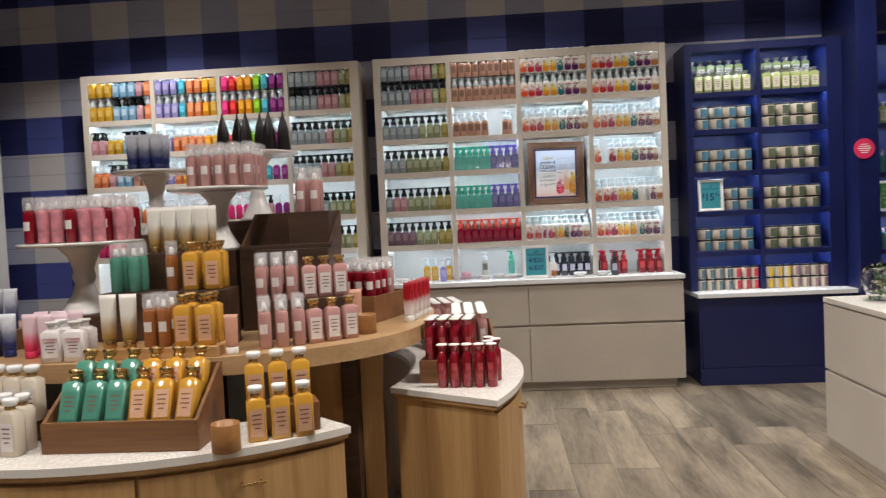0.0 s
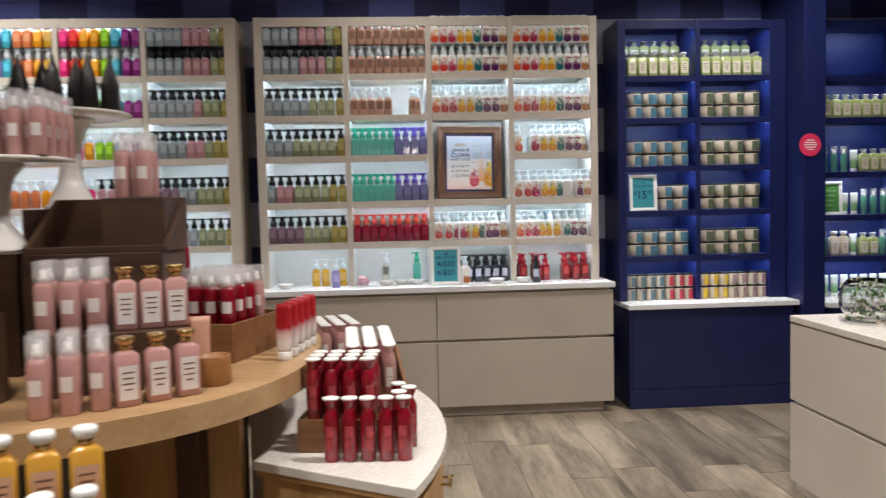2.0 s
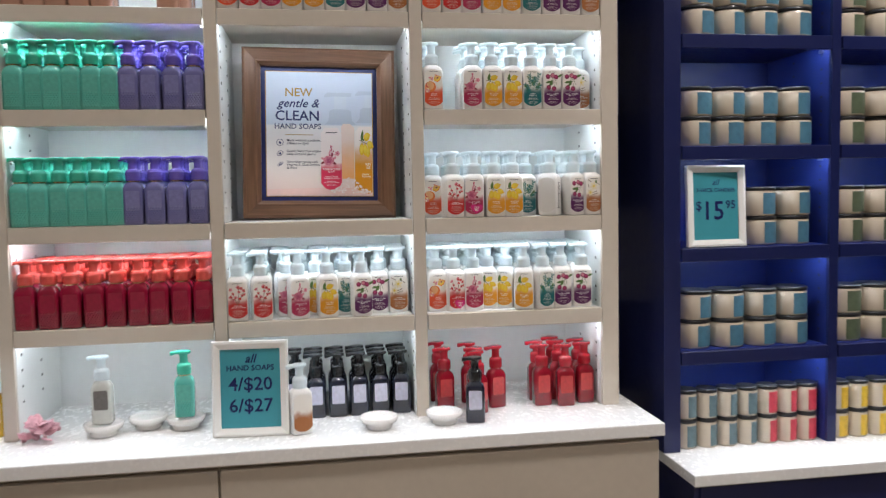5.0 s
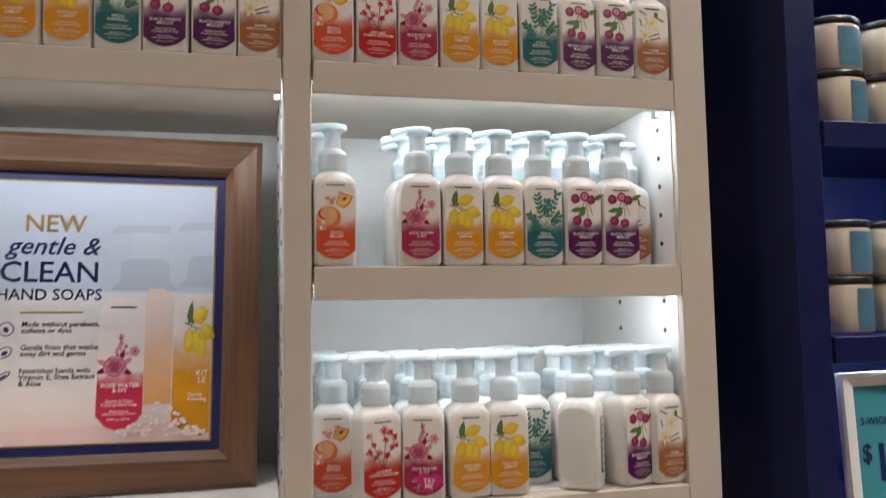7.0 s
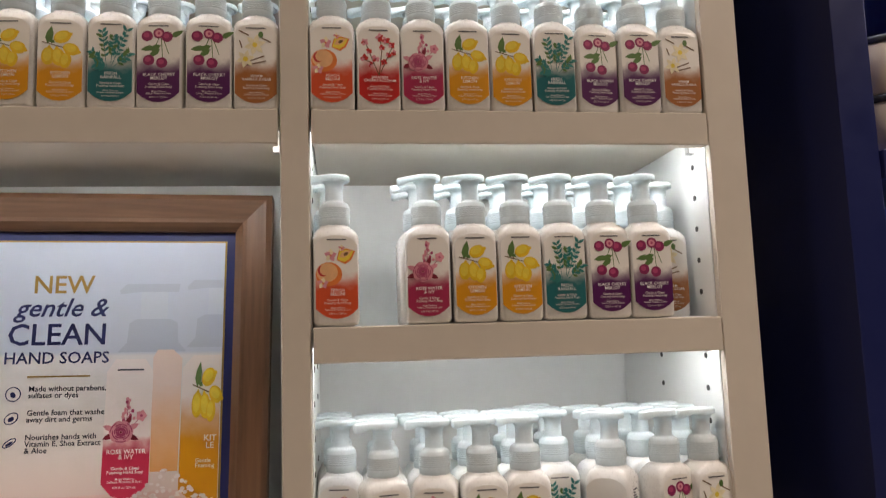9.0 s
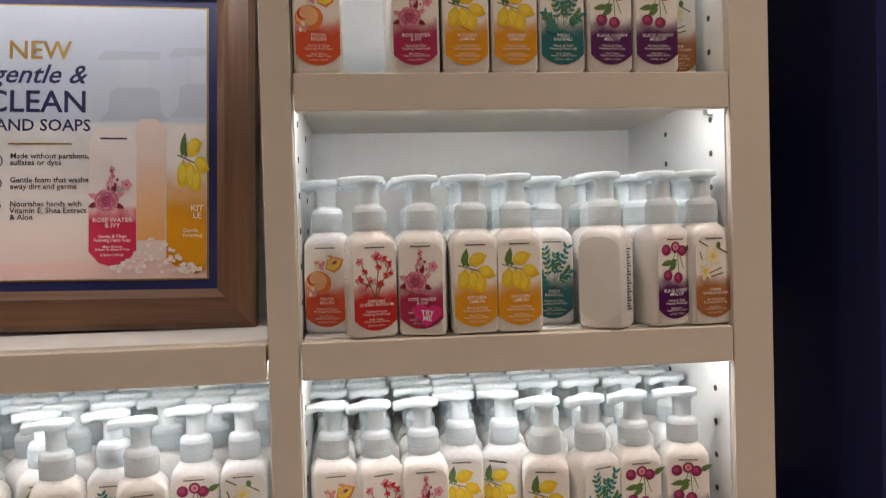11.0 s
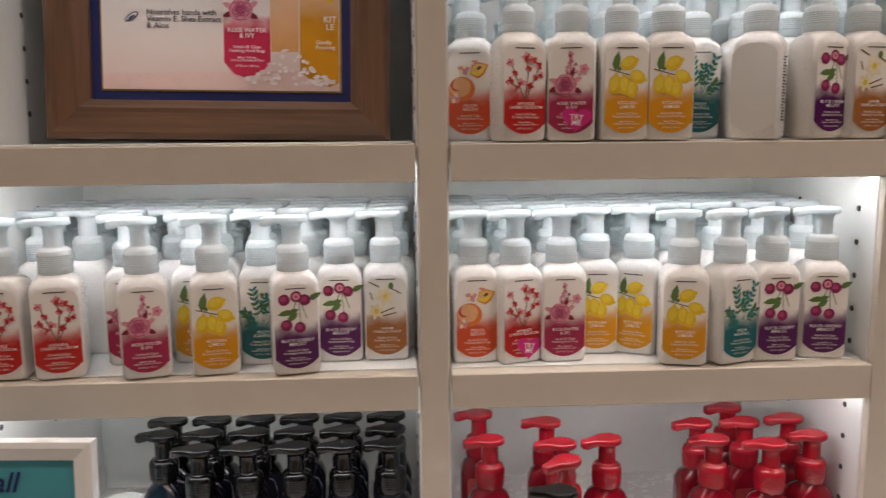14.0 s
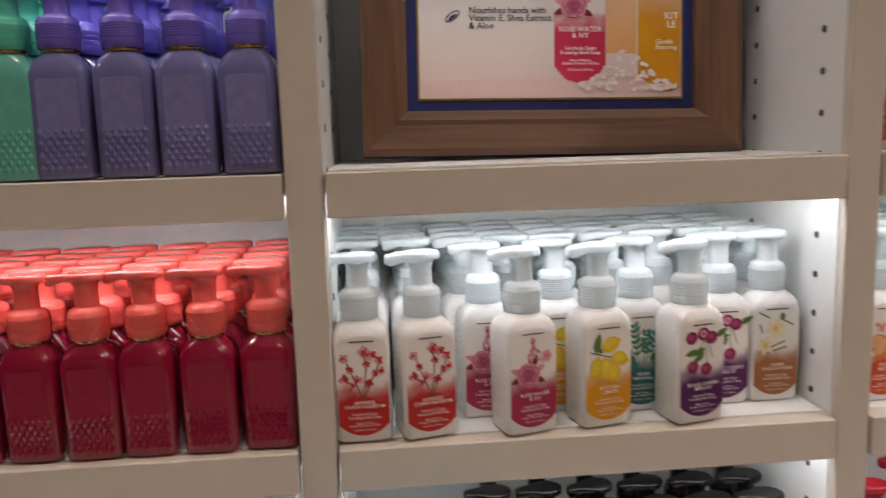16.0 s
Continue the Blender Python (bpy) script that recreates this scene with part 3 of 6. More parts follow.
def draw_rose(b):
    rnd = random.Random(8)
    b.line(-0.001, 0.068, 0.000, 0.097, 0.0006, ROSE)
    for i in range(15):
        k = 1 - i / 17
        x, z = rnd.uniform(-1, 1) * 0.0075 * k, 0.075 + i * 0.0015
        b.line(0, z - 0.002, x, z, 0.0004, ROSE)
        b.dot(x, z, 0.0017, 0.0019, PINK if i % 3 else ROSE, n=7)
    b.line(0.002, 0.066, 0.014, 0.078, 0.0006, ROSE)
    for i in range(5):
        b.leaf(0.014, 0.079, 0.0062, 0.0058, 72 * i, PINK)
    b.dot(0.014, 0.079, 0.0014, 0.0014, ROSE)
    for a in (25, 60, -25, 200, 160):
        b.leaf(-0.006 + 0.009 * math.cos(radians(a)), 0.063 + 0.008 * math.sin(radians(a)), 0.011, 0.0055, a, PINK if a in (25, 160) else DRED)
    for i in range(7):
        a = radians(360 * i / 7 + 12)
        b.dot(-0.006 + 0.0078 * math.cos(a), 0.063 + 0.0066 * math.sin(a), 0.0062, 0.0050, PINK, math.degrees(a) + 90, 12)
    b.dot(-0.006, 0.063, 0.0092, 0.0080, PINK, n=16)
    for ring, (r, sweep) in enumerate(((0.0112, 60), (0.0088, 85), (0.0066, 105), (0.0046, 130), (0.0028, 160))):
        for i in range(3):
            start = 120 * i + ring * 47
            for k in range(5):
                a0, a1 = radians(start + sweep * k / 5), radians(start + sweep * (k + 1) / 5)
                b.line(-0.006 + r * math.cos(a0), 0.063 + r * 0.87 * math.sin(a0), -0.006 + r * math.cos(a1), 0.063 + r * 0.87 * math.sin(a1), 0.0009 + 0.0002 * ring, ROSE)
    b.dot(-0.006, 0.063, 0.0012, 0.0011, DRED)


def draw_lemon(b):
    b.line(-0.020, 0.079, 0.010, 0.071, 0.0010, BROWN)
    b.line(-0.010, 0.077, -0.004, 0.085, 0.0009, BROWN)
    b.leaf(-0.014, 0.077, 0.021, 0.0085, 78, LEAF)
    b.leaf(-0.006, 0.078, 0.009, 0.004, 150, LEAF)
    for x, z, a, k in ((0.002, 0.085, 20, 1.0), (0.012, 0.071, -20, 0.95), (-0.013, 0.063, 85, 1.05), (-0.002, 0.062, 100, 1.05), (0.006, 0.058, 80, 0.9)):
        b.dot(x, z, 0.0098 * k, 0.0072 * k, YELLOW, a, 16)
        b.leaf(x + 0.008 * k * math.cos(radians(a)), z + 0.008 * k * math.sin(radians(a)), 0.0042, 0.004, a, YELLOW)
        b.dot(x - 0.001, z + 0.0013, 0.0072 * k, 0.0046 * k, LEMON, a, 12)


def draw_sprig(b):
    rnd = random.Random(4)
    for x, z, a, length in ((-0.004, 0.052, 100, 0.040), (-0.006, 0.052, 138, 0.024), (0.002, 0.054, 62, 0.044), (0.004, 0.052, 35, 0.026), (-0.003, 0.05, 165, 0.016), (0.001, 0.056, 84, 0.03)):
        x1, z1 = x + length * math.cos(radians(a)) * 0.75, z + length * math.sin(radians(a))
        b.line(x, z, x1, z1, 0.0007, TEALL)
        for k in range(6):
            q = 0.3 + k * 0.14
            for side in (-48, 44):
                b.leaf(x + (x1 - x) * q, z + (z1 - z) * q, rnd.uniform(0.0055, 0.0095), rnd.uniform(0.0026, 0.0042), a + side + rnd.uniform(-14, 14), TEALL if rnd.random() < 0.75 else LEAF)


def draw_cherry(b):
    for x0, z0 in ((-0.010, 0.062), (0.005, 0.060), (0.012, 0.068)):
        b.line(x0, z0, 0.003, 0.092, 0.0009, LEAF)
    for x, z, a in ((0.003, 0.078, 200), (0.002, 0.074, 215), (0.014, 0.088, 25), (-0.004, 0.076, 190)):
        b.leaf(x, z, 0.017, 0.0065, a, LEAF)
    for x, z in ((-0.011, 0.061), (0.004, 0.058), (-0.013, 0.089), (0.010, 0.088), (0.0005, 0.092)):
        b.dot(x, z, 0.0066, 0.0062, CHERRY, n=14)
        b.dot(x - 0.001, z + 0.001, 0.0036, 0.003, ROSE, n=10)
    b.dot(0.0005, 0.092, 0.0042, 0.004, PINK, n=12)
    b.dot(0.0005, 0.092, 0.0016, 0.0016, ROSE, n=8)


def draw_vanilla(b):
    for x0, z0, x1, z1 in ((-0.012, 0.060, 0.010, 0.068), (-0.010, 0.057, 0.012, 0.062), (-0.020, 0.098, -0.008, 0.092), (0.006, 0.09, 0.018, 0.084), (-0.019, 0.086, -0.016, 0.077)):
        b.line(x0, z0, x1, z1, 0.0014, BROWN)
    for cx, cz, k in ((-0.001, 0.081, 0.013), (-0.012, 0.064, 0.011)):
        for i in range(6):
            b.leaf(cx, cz, k, k * 0.5, 60 * i + 15, IVORY)
        b.dot(cx, cz, 0.003, 0.003, LEMON)
    b.dot(0.006, 0.093, 0.003, 0.004, LEAF)


SCENTS = {
    "peach": ((0.66, 0.085, 0.025), "PEACH\nBELLINI", draw_peach, "white pump bottle with a peach on its orange label"),
    "blossom": ((0.50, 0.018, 0.015), "JAPANESE\nCHERRY BLOSSOM", draw_blossom, "white pump bottle with red blossom on its label"),
    "rose": ((0.38, 0.022, 0.08), "ROSE WATER\n& IVY", draw_rose, "white pump bottle with a rose on its crimson label"),
    "lemon": ((0.68, 0.29, 0.008), "KITCHEN\nLEMON", draw_lemon, "white pump bottle with lemons on its yellow label"),
    "rain": ((0.01, 0.13, 0.14), "FRESH\nRAINFALL", draw_sprig, "white pump bottle with a leafy sprig on its teal label"),
    "cherry": ((0.085, 0.008, 0.085), "BLACK CHERRY\nMERLOT", draw_cherry, "white pump bottle with cherries on its purple label"),
    "vanilla": ((0.36, 0.13, 0.035), "WARM\nVANILLA SUGAR", draw_vanilla, "white pump bottle with a vanilla flower on its tan label"),
}
M_FINE = mat("fine_print", (0.80, 0.74, 0.70), 0.4, vary=0)


def joined_words(lines):
    """Small lettering in several sizes as one printed mesh: (text, size, height)."""
    bm = bmesh.new()
    for text, size, z in lines:
        me = words(text, size, M_FINE, space=0.85, bold=0.006)
        me.transform(Matrix.Translation((0.0008, LY - 0.0005, z)))
        bm.from_mesh(me)
        bpy.data.meshes.remove(me)
    return mesh_of(bm, "small_print", [M_FINE])



KIT = {}
for key, (ink, title, draw, about) in SCENTS.items():
    lab = mesh_of(flat(label_rim(), LY + 0.0004), "label", [print_fade("label_" + key, ink)])
    br = Brush()
    draw(br)
    art = mesh_of(br.bm, "artwork", SLOTS)
    art.transform(Matrix.Translation((0, 0, -0.006)) @ Matrix.Diagonal((1.08, 1, 1.14, 1)))
    txt = words(title, 0.0056 if "BLOSSOM" not in title and "VANILLA" not in title else 0.0050, M_WHITE, space=0.85, bold=0.004)
    txt.transform(Matrix.Translation((0.001, LY - 0.0006, 0.0425)))
    fine = joined_words((("Gentle & Clean\nFoaming Hand Soap", 0.0042, 0.0305), ("Made Without\nSulfates, Parabens, & Dyes", 0.0030, 0.0212), ("8.75 fl oz / 259 mL", 0.0029, 0.0140)))
    bm = flat([(-0.0125, 0.1082), (0.0125, 0.1082), (0.0125, 0.1095), (-0.0125, 0.1095)], LY - 0.0003)
    mark = mesh_of(bm, "maker_bar", [M_INK])
    KIT[key] = (lab, art, txt, fine, mark, about)

bm = bmesh.new()
heart = []
for i in range(26):
    a = 2 * math.pi * i / 26
    heart.append((0.00125 * 16 * math.sin(a) ** 3 * 0.9, 0.0012 * (13 * math.cos(a) - 5 * math.cos(2 * a) - 2 * math.cos(3 * a) - math.cos(4 * a)) * 0.85))
flat(heart[::-1], 0, bm)
HEART = mesh_of(bm, "heart_sticker", [mat("heart_pink", (0.66, 0.03, 0.22), 0.35, vary=0.03)])
HEART_TXT = words("TRY\nME", 0.0088, M_WHITE, space=0.75)
BLANK = mesh_of(flat(label_rim(), LY + 0.0004), "label", [mat("blank_label", (0.74, 0.72, 0.68), 0.35, vary=0.03)])
rng = random.Random(11)
STUFF = {}


def soap(key, x, y, z, turn=0.0, rank=0, heart_at=None):
    """rank 0: every print; 1: label and art; 2: label alone; 3: bare."""
    m = pose(x, y, z, 0, 0, turn)
    if rank == 3:
        b = place(FOAM, "soap_bottle", None, m, "white pump bottle in the rows behind the front ones", "soap bottle", "white soaps of the shelf unit")
        place(FOAM_SPOUT, "spout", place(FOAM_PUMP, "pump", b, m=pose(0, 0, 0, 0, 0, rng.uniform(-8, 8))))
        return b
    lab, art, txt, fine, mark, about = KIT[key]
    b = place(FOAM, "soap_bottle", None, m, about, "soap bottle", "white soaps of the shelf unit")
    p = place(FOAM_PUMP, "pump", b, label="frosted white foaming pump", m=pose(0, 0, 0, 0, 0, rng.choice((0, 0, rng.uniform(-16, 16)))))
    place(FOAM_SPOUT, "spout", p)
    if rank < 3:
        p = place(lab, "label", b)
        if rank < 2:
            place(art, "artwork", p)
        if rank < 1:
            place(txt, "lettering", p)
            place(fine, "small_print", p)
            place(mark, "maker_bar", p)
        if heart_at:
            h = place(HEART, "heart_sticker", p, pose(heart_at[0], LY - 0.0012, heart_at[1], 0, 4, 0), "round-edged pink heart sticker")
            h2 = place(HEART_TXT, "sticker_lettering", p, pose(heart_at[0], LY - 0.0016, heart_at[1] - 0.001, 0, 4, 0))
    return b


def blank_soap(x, y, z, turn):
    b = place(FOAM, "soap_bottle", None, pose(x, y, z, 0, 0, turn), "white pump bottle turned to its plain back", "soap bottle", "white soaps of the shelf unit")
    place(FOAM_SPOUT, "spout", place(FOAM_PUMP, "pump", b, label="frosted white foaming pump"))
    p = place(BLANK, "label", b)
    bm = bmesh.new()
    for i in range(22):
        box(0.0282, 0.0300, -0.004, 0.010 - 0.004 * (i % 3), 0.022 + i * 0.0036, 0.0236 + i * 0.0036, bm=bm)
    part("small_print", bm, M_INK, p)
    return b


ALL = ["peach", "blossom", "rose", "lemon", "lemon", "rain", "cherry", "cherry", "vanilla"]


def soap_row(col, z, keys, y, rank, gap=None, jitter=0.004, turn=4.0):
    a, b = col
    step = (b - a - 0.062) / (len(keys) - 1)
    for i, k in enumerate(keys):
        if k:
            soap(k, a + 0.031 + i * step, y + rng.uniform(-jitter, jitter), z, rng.uniform(-turn, turn), rank)


c3, c4 = COLS2[2], COLS2[3]
F0 = FRONT + 0.028
# fourth column, shelf by shelf
for col in (c3, c4):
    for r in range(3):
        soap_row(col, SH[4] + 0.002, ALL, F0 + r * 0.052, (0, 3, 3)[r])
    for lay in range(2):
        for r in range(2):
            soap_row(col, SH[5] + 0.002 + lay * 0.1975, ALL, F0 + r * 0.052, (1, 3)[r], turn=2)
    # boards carry the upper layer
    part("riser_board", box(col[0] + 0.004, col[1] - 0.004, FRONT + 0.005, FRONT + 0.11, SH[5] + 0.1985, SH[5] + 0.1993), M_GLASS, label="thin clear sheet between two layers of bottles", category="shelf sheet")
x4 = [c4[0] + 0.031 + i * (c4[1] - c4[0] - 0.062) / 8 for i in range(9)]
z = SH[3] + 0.002
for i, k in enumerate(("peach", None, "rose", "lemon", "lemon", "rain", "cherry", "cherry")):
    if k:
        soap(k, x4[i], F0, z, (4, 0, -5, 0, 1, -2, 2, -1)[i])
        soap(k, x4[i] - (0.006 if i else 0.008), F0 + 0.055, z, 3, 3)
        if i > 1:
            soap(k, x4[i], F0 + 0.11, z, 3, 3)
soap("vanilla", x4[8] - 0.012, F0 + 0.055, z, 2)
soap("vanilla", x4[8] - 0.012, F0 + 0.11, z, 2, 3)
z = SH[2] + 0.002
for i, k in enumerate(ALL):
    back = 0.055 if i in (0, 5) else 0.0
    if i == 6:
        blank_soap(x4[6] - 0.006, F0 - 0.004, z, -38)
    else:
        soap(k, x4[i] + (0.004, -0.004, 0.002, 0.003, 0, -0.006, 0, 0.01, 0.004)[i], F0 + back, z, (-8, 13, -12, 2, -4, 0, 0, 18, 10)[i], 0, (0.007, 0.026) if i == 2 else None)
    for r in (1, 2):
        soap(k, x4[i], F0 + back + r * 0.055, z, rng.uniform(-5, 5), 3)
z = SH[1] + 0.002
for k, x, dy, turn in (("peach", x4[0] + 0.004, 0.03, 6), ("blossom", x4[1] - 0.002, 0.024, 18), ("rose", x4[2] - 0.002, 0.026, 2), ("lemon", x4[3] - 0.01, 0.058, -4), ("lemon", x4[4] - 0.012, 0.05, -32), ("lemon", x4[5] - 0.03, -0.002, -12), ("rain", x4[6] - 0.03, 0.0, 20), ("cherry", x4[7] - 0.03, 0.01, 3), ("cherry", x4[8] - 0.022, 0.014, -8)):
    soap(k, x, F0 + dy, z, turn, 0, (0.008, 0.022) if k == "blossom" else None)
for r in range(1, 5):
    for i, k in enumerate(ALL):
        soap(k, x4[i] + rng.uniform(-0.004, 0.004), F0 + 0.06 + r * 0.052, z, rng.uniform(-9, 9), 3)
x3 = [c3[0] + 0.031 + i * (c3[1] - c3[0] - 0.062) / 8 for i in range(9)]
for k, x, dy, turn in (("blossom", x3[0] - 0.002, 0.004, 2), ("blossom", x3[1] + 0.004, 0.004, 14), ("rose", x3[2] + 0.016, 0.055, 4), ("rose", x3[3] - 0.01, -0.002, 16), ("lemon", x3[4] - 0.02, 0.06, 4), ("lemon", x3[4] + 0.014, 0.006, 12), ("rain", x3[5] + 0.008, 0.045, 4), ("cherry", x3[6] - 0.006, 0.0, 13), ("cherry", x3[7] - 0.012, 0.05, 2), ("vanilla", x3[8] - 0.012, 0.052, 2)):
    soap(k, x, F0 + dy, z, turn)
for r in range(1, 5):
    for i, k in enumerate(ALL):
        soap(k, x3[i] + rng.uniform(-0.004, 0.004), F0 + 0.06 + r * 0.052, z, rng.uniform(-9, 9), 3)


# ---- gel bottles with coloured pumps ----
def gel_body(gem):
    bm = loft([(0, 0.025, 0.0195, 0.008), (0.003, 0.0275, 0.0215, 0.009), (0.100, 0.0275, 0.0215, 0.009), (0.112, 0.023, 0.020, 0.012), (0.119, 0.0165, 0.0165, 0.0165), (0.123, 0.0155, 0.0155, 0.0155)])
    if gem:
        for side in (-1, 1):
            for j in range(7):
                for i in range(6 - j % 2):
                    x, zc = -0.0185 + i * 0.0074 + (0.0037 if j % 2 else 0), 0.010 + j * 0.0058
                    y = side * 0.0215
                    apex = bm.verts.new((x, y + side * 0.0022, zc))
                    ring = [bm.verts.new((x + dx, y, zc + dz)) for dx, dz in ((0.0035, 0), (0, 0.0055), (-0.0035, 0), (0, -0.0055))]
                    for a, b in zip(ring, ring[1:] + ring[:1]):
                        bm.faces.new((a, b, apex) if side < 0 else (b, a, apex))
    return bm


GEL_CACHE = {}


def gel_kit(name, body, pump, gem=False, label=None):
    key = (name, gem)
    if key not in GEL_CACHE:
        mb = mat(name + "_gel", body, 0.12, vary=0.10, scale=14, coat=0.5, rand=0.06)
        GEL_CACHE[key] = (mesh_of(gel_body(gem), "soap_bottle", [mb]), foam_pump(pump, low=0.006), mesh_of(lathe([(0.0162, 0.1195), (0.0182, 0.1205), (0.0182, 0.124), (0.0162, 0.1245)], 18), "neck_ring", [M_BRASS]),
                          mesh_of(flat(outline(0.019, 0.04, 0.095, 0.003, 0.003), -0.0221), "label", [mat(name + "_tag", label or [min(1, c * 1.5 + 0.03) for c in body], 0.3, vary=0.2, scale=90)]), spout(pump, 0.006))
    return GEL_CACHE[key]


def gel(name, x, y, z, turn=0.0, rank=0):
    body, pump, gem, about, label = GELS[name]
    b_me, p_me, ring, lab, sp_me = gel_kit(name, body, pump, gem, label)
    m = pose(x, y, z, 0, 0, turn)
    if rank:
        STUFF.setdefault("coloured", []).append((b_me, m))
        STUFF["coloured"] += [(p_me, m), (sp_me, m)]
        return None
    b = place(b_me, "soap_bottle" if gem or pump is P_RED else "gel_bottle", None, m, about, "pump bottle", name + " bottles on shelves")
    place(sp_me, "spout", place(p_me, "pump", b))
    if rank == 0:
        place(lab, "label", b)
        if gem:
            place(ring, "neck_ring", b)
    return b


def tint(n, c):
    return mat("pump_" + n, c, 0.16, vary=0.05, scale=30, coat=0.3)


P_TEAL, P_VIO, P_CORAL, P_RED = tint("teal", (0.07, 0.50, 0.36)), tint("violet", (0.16, 0.12, 0.55)), tint("coral", (0.80, 0.12, 0.10)), tint("red", (0.40, 0.008, 0.02))
GELS = {
    "teal": ((0.13, 0.50, 0.42), P_TEAL, True, "sea-green gem-cut pump bottle with matching pump", (0.12, 0.45, 0.37)),
    "violet": ((0.17, 0.17, 0.38), P_VIO, True, "violet gem-cut pump bottle with matching pump", (0.20, 0.20, 0.42)),
    "coral": ((0.27, 0.008, 0.035), P_CORAL, True, "dark red gem-cut pump bottle with coral pump", (0.30, 0.02, 0.05)),
    "grey": ((0.30, 0.36, 0.40), M_BLACKP, False, "grey-blue clear gel bottle with black pump", (0.42, 0.48, 0.50)),
    "blush": ((0.52, 0.27, 0.31), M_BLACKP, False, "pale pink clear gel bottle with black pump", (0.58, 0.35, 0.38)),
    "sage": ((0.30, 0.34, 0.20), M_BLACKP, False, "sage green clear gel bottle with black pump", (0.42, 0.46, 0.28)),
    "olive": ((0.36, 0.30, 0.08), M_BLACKP, False, "olive yellow clear gel bottle with black pump", (0.42, 0.36, 0.12)),
    "plum": ((0.22, 0.14, 0.19), M_BLACKP, False, "dusky plum clear gel bottle with black pump", (0.28, 0.2, 0.24)),
    "beige": ((0.56, 0.33, 0.24), M_PUMPW, False, "peach-beige clear soap bottle with white pump", (0.25, 0.14, 0.10)),
    "clear": ((0.60, 0.62, 0.58), M_PUMPW, False, "clear colourless soap bottle with white pump", (0.16, 0.15, 0.14)),
    "honey": ((0.62, 0.36, 0.03), M_PUMPW, False, "honey yellow clear soap bottle with white pump", (0.68, 0.45, 0.12)),
    "sky": ((0.22, 0.42, 0.62), M_BLACKP, False, "sky blue clear gel bottle with black pump", (0.45, 0.6, 0.72)),
    "lilac": ((0.30, 0.28, 0.60), M_PUMPW, False, "lilac clear bottle with white pump", (0.45, 0.42, 0.7)),
    "tangerine": ((0.72, 0.22, 0.08), M_PUMPW, False, "tangerine orange bottle with white pump", (0.78, 0.35, 0.18)),
    "hot_pink": ((0.72, 0.03, 0.20), M_PUMPW, False, "hot pink bottle with white pump", None),
    "scarlet": ((0.70, 0.03, 0.03), M_PUMPW, False, "scarlet bottle with white pump", None),
    "amber": ((0.80, 0.32, 0.01), M_PUMPW, False, "amber orange bottle with white pump", None),
    "lime": ((0.30, 0.60, 0.02), M_PUMPW, False, "lime green bottle with white pump", None),
    "aqua": ((0.08, 0.42, 0.55), M_PUMPW, False, "aqua bottle with white pump", None),
    "grape": ((0.25, 0.03, 0.22), M_PUMPW, False, "grape purple bottle with white pump", None),
    "ruby": ((0.26, 0.005, 0.016), P_RED, False, "ruby red soap bottle with glossy red pump", (0.52, 0.06, 0.06)),
    "ink": ((0.012, 0.014, 0.03), M_BLACKP, False, "black soap bottle with pale label and black pump", (0.55, 0.55, 0.68)),
    "yellow": ((0.30, 0.40, 0.62), M_BLACKP, False, "blue-white gel bottle with black pump", None),
}


def fill(col, z, names, rows=2, layers=1, n=None, step_y=0.05, y=None, back=0):
    a, b = col
    n = n or len(names)
    step = (b - a - 0.062) / (n - 1)
    for lay in range(layers):
        for r in range(rows):
            for i in range(n):
                gel(names[i * len(names) // n], a + 0.031 + i * step + rng.uniform(-0.002, 0.002), (y or F0) + r * step_y + rng.uniform(-0.003, 0.003), z + lay * 0.197, rng.uniform(-5, 5), back if r == 0 else 1)
    if layers > 1:
        part("riser_sheet", box(a + 0.004, b - 0.004, FRONT + 0.005, FRONT + 0.11, z + 0.1966, z + 0.1969), M_GLASS, label="thin clear sheet between two layers of bottles", category="shelf sheet")


c1, c2 = COLS2[0], COLS2[1]
G = SH
fill(c1, G[5] + 0.002, ["grey", "grey", "grey", "blush", "blush", "sage", "olive"], 2, 2, 9)
fill(c1, G[4] + 0.002, ["grey", "grey", "grey", "grey", "grey", "sage", "sage", "sage", "olive"], 2, n=9)
fill(c1, G[3] + 0.002, ["grey", "grey", "grey", "sage", "sage", "sage", "sage", "sage", "olive"], 2, n=9)
fill(c1, G[2] + 0.002, ["grey", "blush", "blush", "sage", "sage", "sage", "sage", "olive", "olive"], 2, n=9)
fill(c1, G[1] + 0.002, ["plum", "plum", "plum", "plum", "sage", "sage", "sage", "olive", "olive"], 2, n=9)
fill(c2, G[5] + 0.002, ["beige"], 2, 2, 9)
for i in (0, 1, 2, 3, 4, 7, 7.5):
    for r in range(2):
        gel("beige", c2[0] + 0.035 + i * 0.058, F0 + r * 0.06 + (0.05 if i == 7.5 else 0), G[4] + 0.002, rng.uniform(-5, 5), r)
for k in (2, 3):
    fill((c2[0], c2[0] + 0.31), G[k] + 0.002, ["teal"], 4, n=6)
    fill((c2[0] + 0.296, c2[1]), G[k] + 0.002, ["violet"], 4, n=4)
fill(c2, G[1] + 0.002, ["coral"], 5, n=9)

